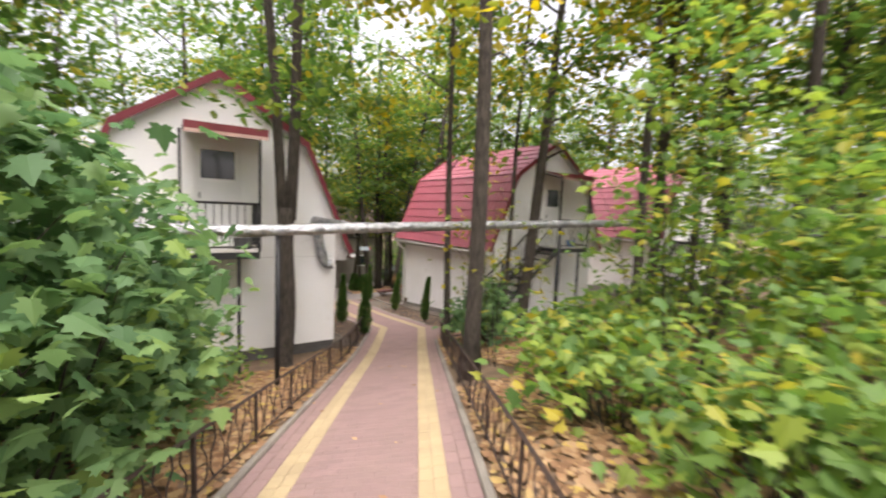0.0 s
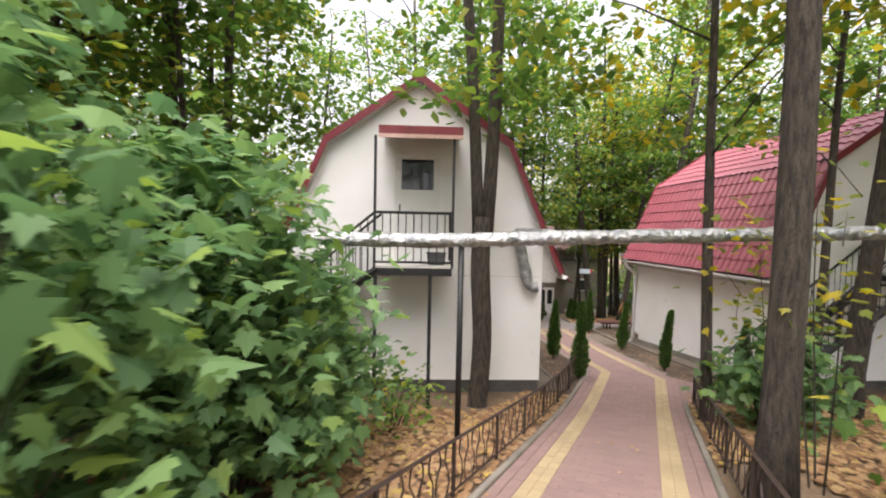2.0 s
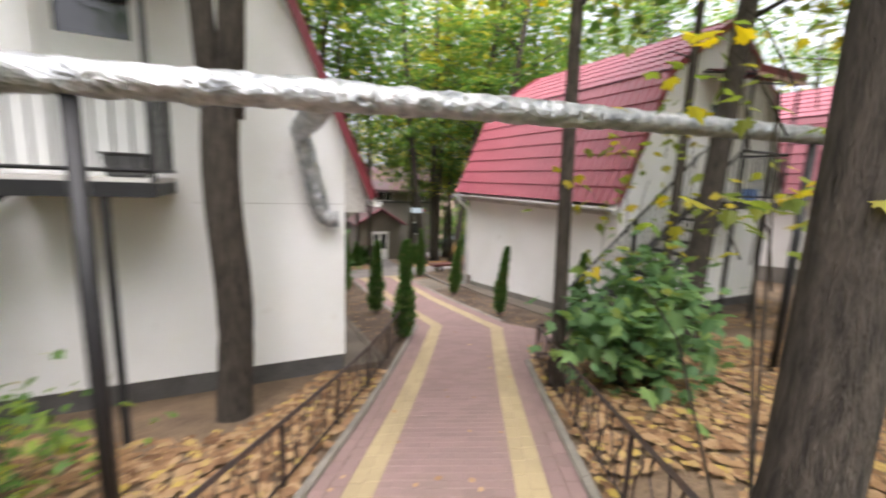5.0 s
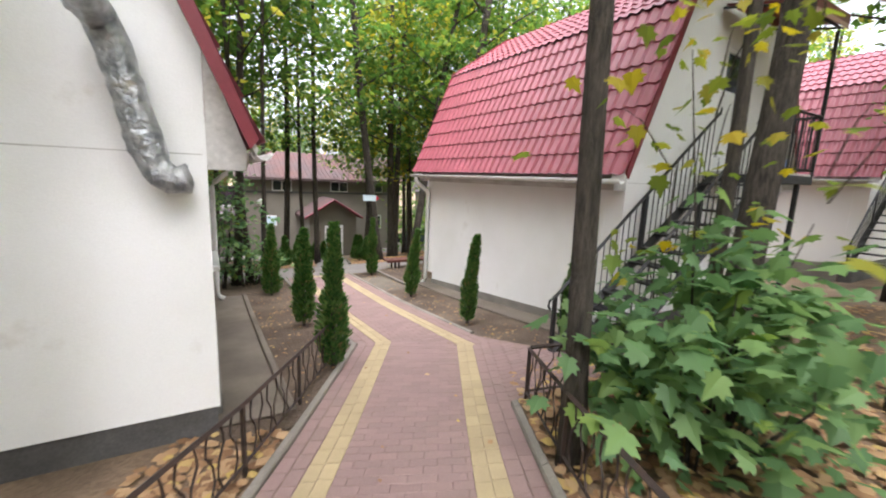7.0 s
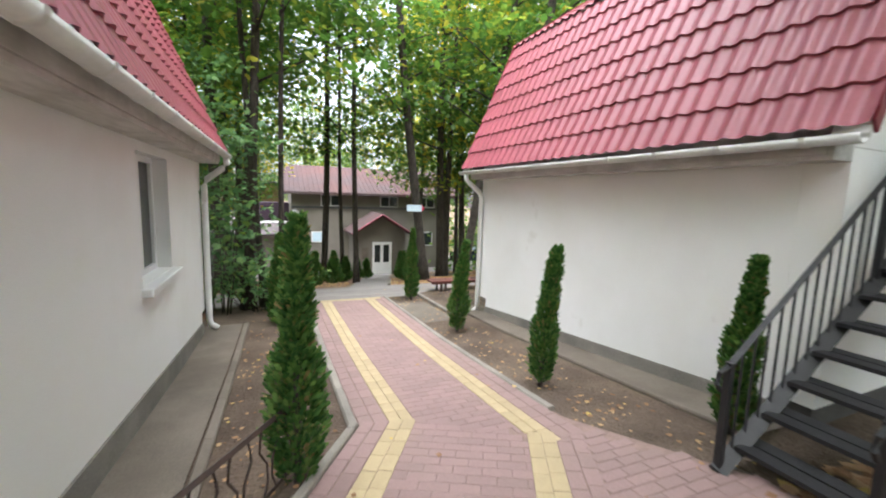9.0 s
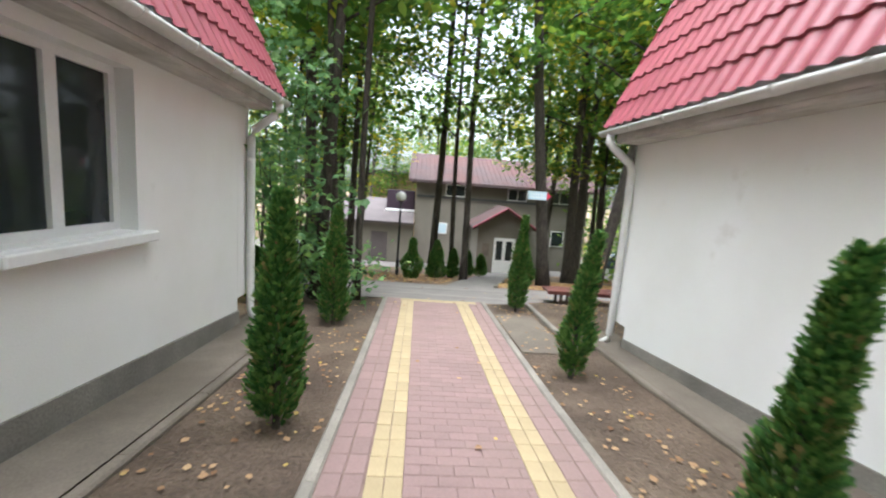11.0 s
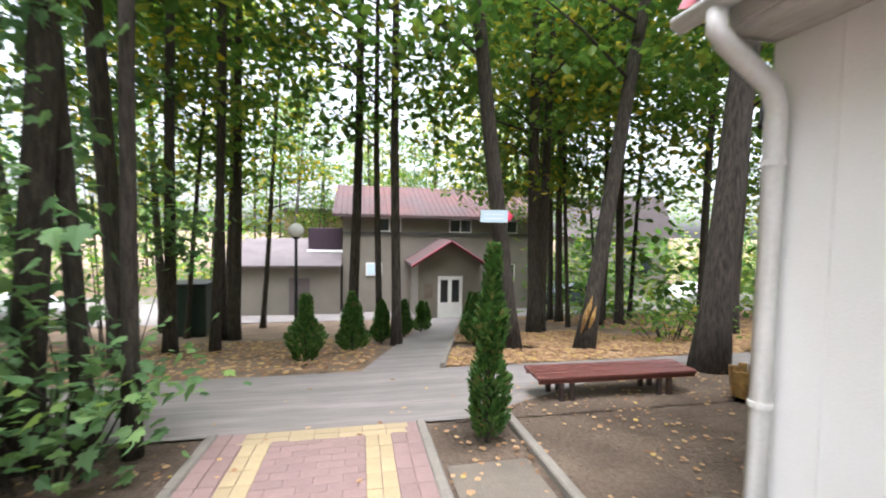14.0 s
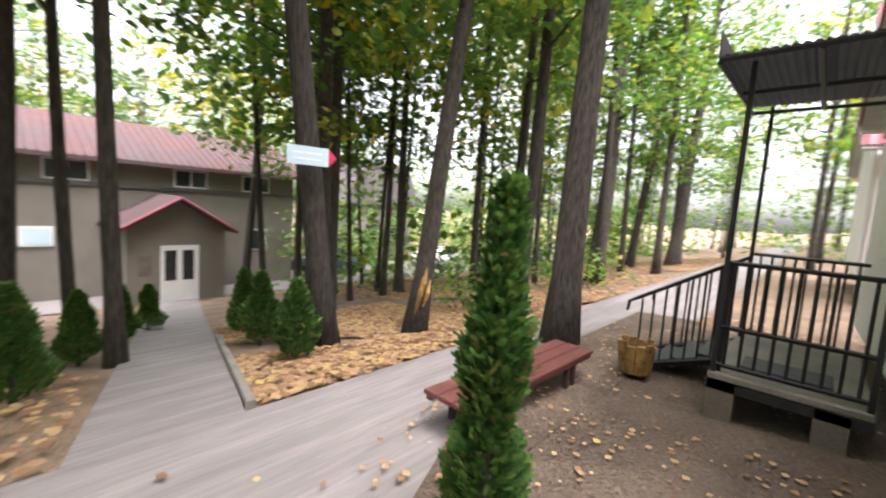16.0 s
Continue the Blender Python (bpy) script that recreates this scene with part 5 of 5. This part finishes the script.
thuja(2.85, 17.0, 0.75, 0.5, 90, "low spreading dark juniper at the house corner")


def tub(x, y, z, m, label, w, h):
    root = thing("tub", (x, y, z), label, "tub")
    bm = boxes((-w, -w * 0.7, 0, w, w * 0.7, h), bevel=0.02)
    for v in bm.verts:
        v.co.x *= 0.85 + 0.15 * v.co.z / h
        v.co.y *= 0.85 + 0.15 * v.co.z / h
    part("body", bm, m, root)
    part("rim", boxes((-w * 1.05, -w * 0.75, h + 0.001, w * 1.05, w * 0.75, h + 0.02), bevel=0.008), m, root)


tub(11.3, 9.4, 0.637, M_BLUE, "blue plastic tub standing on the balcony", 0.14, 0.2)
tub(1.1, 9.1, 0.717, M_GREY, "grey plastic tub standing on the balcony", 0.17, 0.2)


# arrow sign on the leaning tree
def sign():
    root = thing("arrow_sign", (8.42, 20.62, -0.46), "pale blue wooden arrow sign with a red tip", "sign", rz=-12)
    root.scale = (0.62, 0.62, 0.62)
    part("board", prism(bmesh.new(), [(-0.42, -0.17), (0.34, -0.17), (0.34, 0.17), (-0.42, 0.17)], -0.012, 0.012, "y"), M_SIGN, root)
    part("tip", prism(bmesh.new(), [(0.342, -0.17), (0.5, 0.0), (0.342, 0.17)], -0.012, 0.012, "y"), M_SIGNR, root)
    for z in (-0.06, 0.05):
        part("lettering_bar", boxes((-0.32, -0.018, z - 0.014, 0.22, -0.0125, z + 0.014)), M_LAMP, root)


sign()
def far_woods(name, n, x0, x1, y0, y1, top, seed):
    r = random.Random(seed)
    centres, sizes = [], []
    for _ in range(n):
        x, y, z = r.uniform(x0, x1), r.uniform(y0, y1), top * r.random() ** 1.3
        for _ in range(26):
            centres.append(np.array((x + r.gauss(0, 0.9), y + r.gauss(0, 0.9), ground_z(y) + max(0.1, z + r.gauss(0, 0.45)))))
            sizes.append(r.uniform(0.22, 0.5))
    ob = new(name, fast_mesh(name, *leaf_cloud(name, centres, sizes, r, False, 0.3), L_CROWN))
    tagged(ob, "distant thicket of green undergrowth behind the trunks", "woods", kind="stuff")


far_woods("far_woods", 520, -34, 62, 50, 62, 11, 5)
far_woods("far_woods", 330, -34, -16, -4, 50, 10, 6)
far_woods("far_woods", 420, 36, 66, 4, 48, 10, 7)
far_woods("far_woods", 430, 15, 50, 24, 46, 4.0, 8)
far_woods("far_woods", 160, -26, -2, 40, 50, 6, 11)
far_woods("far_woods", 160, 14, 32, -8, 6, 8, 9)
far_woods("far_woods", 120, -14, -5, 18, 34, 6, 10)


# ---- fallen leaves, grass and the last small pieces ----
def scatter_leaves(name, n, x0, x1, y0, y1, keep, size, material, label, seed, stand=0.0):
    r = random.Random(seed)
    verts, faces = [], []
    for _ in range(n):
        x, y = r.uniform(x0, x1), r.uniform(y0, y1)
        if not keep(x, y, r):
            continue
        a, s, z = r.uniform(0, 6.283), size * r.uniform(0.5, 1.3), ground_z(y) + 0.012 + r.uniform(0, 0.02)
        if 17.5 < y < 19.3 or (edge(N_L, X_L)(y) < x < edge(N_R, X_R)(y)):
            z += 0.026
        c, q = math.cos(a) * s, math.sin(a) * s
        b = len(verts)
        for u, v in ((-0.5, 0), (-0.15, 0.32), (0.1, 0.42), (0.5, 0.05), (0.12, -0.36), (-0.2, -0.3)):
            verts.append((x + u * c - v * q, y + u * q + v * c, z + r.uniform(0, 0.14) * s))
        faces.append(tuple(range(b, b + 6)))
    ob = new(name, fast_mesh(name, verts, faces, material))
    tagged(ob, label, "leaves", kind="stuff")


def on_path(x, y):
    return edge(N_L - 0.12, X_L - 0.1)(y) < x < edge(N_R + 0.12, X_R + 0.1)(y) and y < 17.5


def wood_floor(x, y, r):
    if on_path(x, y) or -1.75 < x < 3.9 and y > 9.8 and y < 16 or 8.4 < x < 13.5 and 10.0 < y < 15.95 or 17.5 < y < 19.3:
        return False
    if 3.2 < x < 13 and 9.6 < y < 17.5:
        return False
    if y > 19.3 and abs(x - (6.65 + (y - 19.25) * 0.258)) < 0.6 + (y - 19) * 0.02:
        return False
    return noise.noise((x * 0.35, y * 0.35, 3)) > -0.35


scatter_leaves("fallen_leaves", 40000, -6, 14, -2, 24, wood_floor, 0.095, L_LITTER, "brown and orange fallen maple leaves covering the soil", 1)
scatter_leaves("fallen_leaves", 22000, -5, 9.5, 0, 9.8, wood_floor, 0.11, L_LITTER, "dense brown and orange fallen maple leaves beside the path", 4)
scatter_leaves("fallen_leaves", 9000, 13, 34, 19.3, 32, wood_floor, 0.17, L_LITTER, "brown and orange fallen leaves under the far trees", 2)
scatter_leaves("fallen_leaves", 10000, 7.2, 15, 19.35, 24, wood_floor, 0.1, L_LITTER, "dense orange fallen leaves on the verge beyond the road", 6)
scatter_leaves("yard_leaves", 900, 7.3, 12.5, 15.6, 18.4, lambda x, y, r: noise.noise((x * 1.3, y * 1.3, 8)) > -0.1, 0.05, L_LITTER, "yellow and brown leaves strewn on the yard dirt", 7)
scatter_leaves("yard_leaves", 2300, 3.9, 7.6, 9.8, 17.4, lambda x, y, r: not on_path(x, y) and r.random() < 0.5 + noise.noise((x * 1.6, y * 1.6, 5)), 0.05, L_LITTER, "yellow and brown leaves strewn in the planting beds", 8)
scatter_leaves("path_leaves", 260, 0, 8, 0, 19, lambda x, y, r: on_path(x, y) or y > 17.5, 0.055, L_LITTER, "a few dry leaves on the pavers", 3)
pavers()
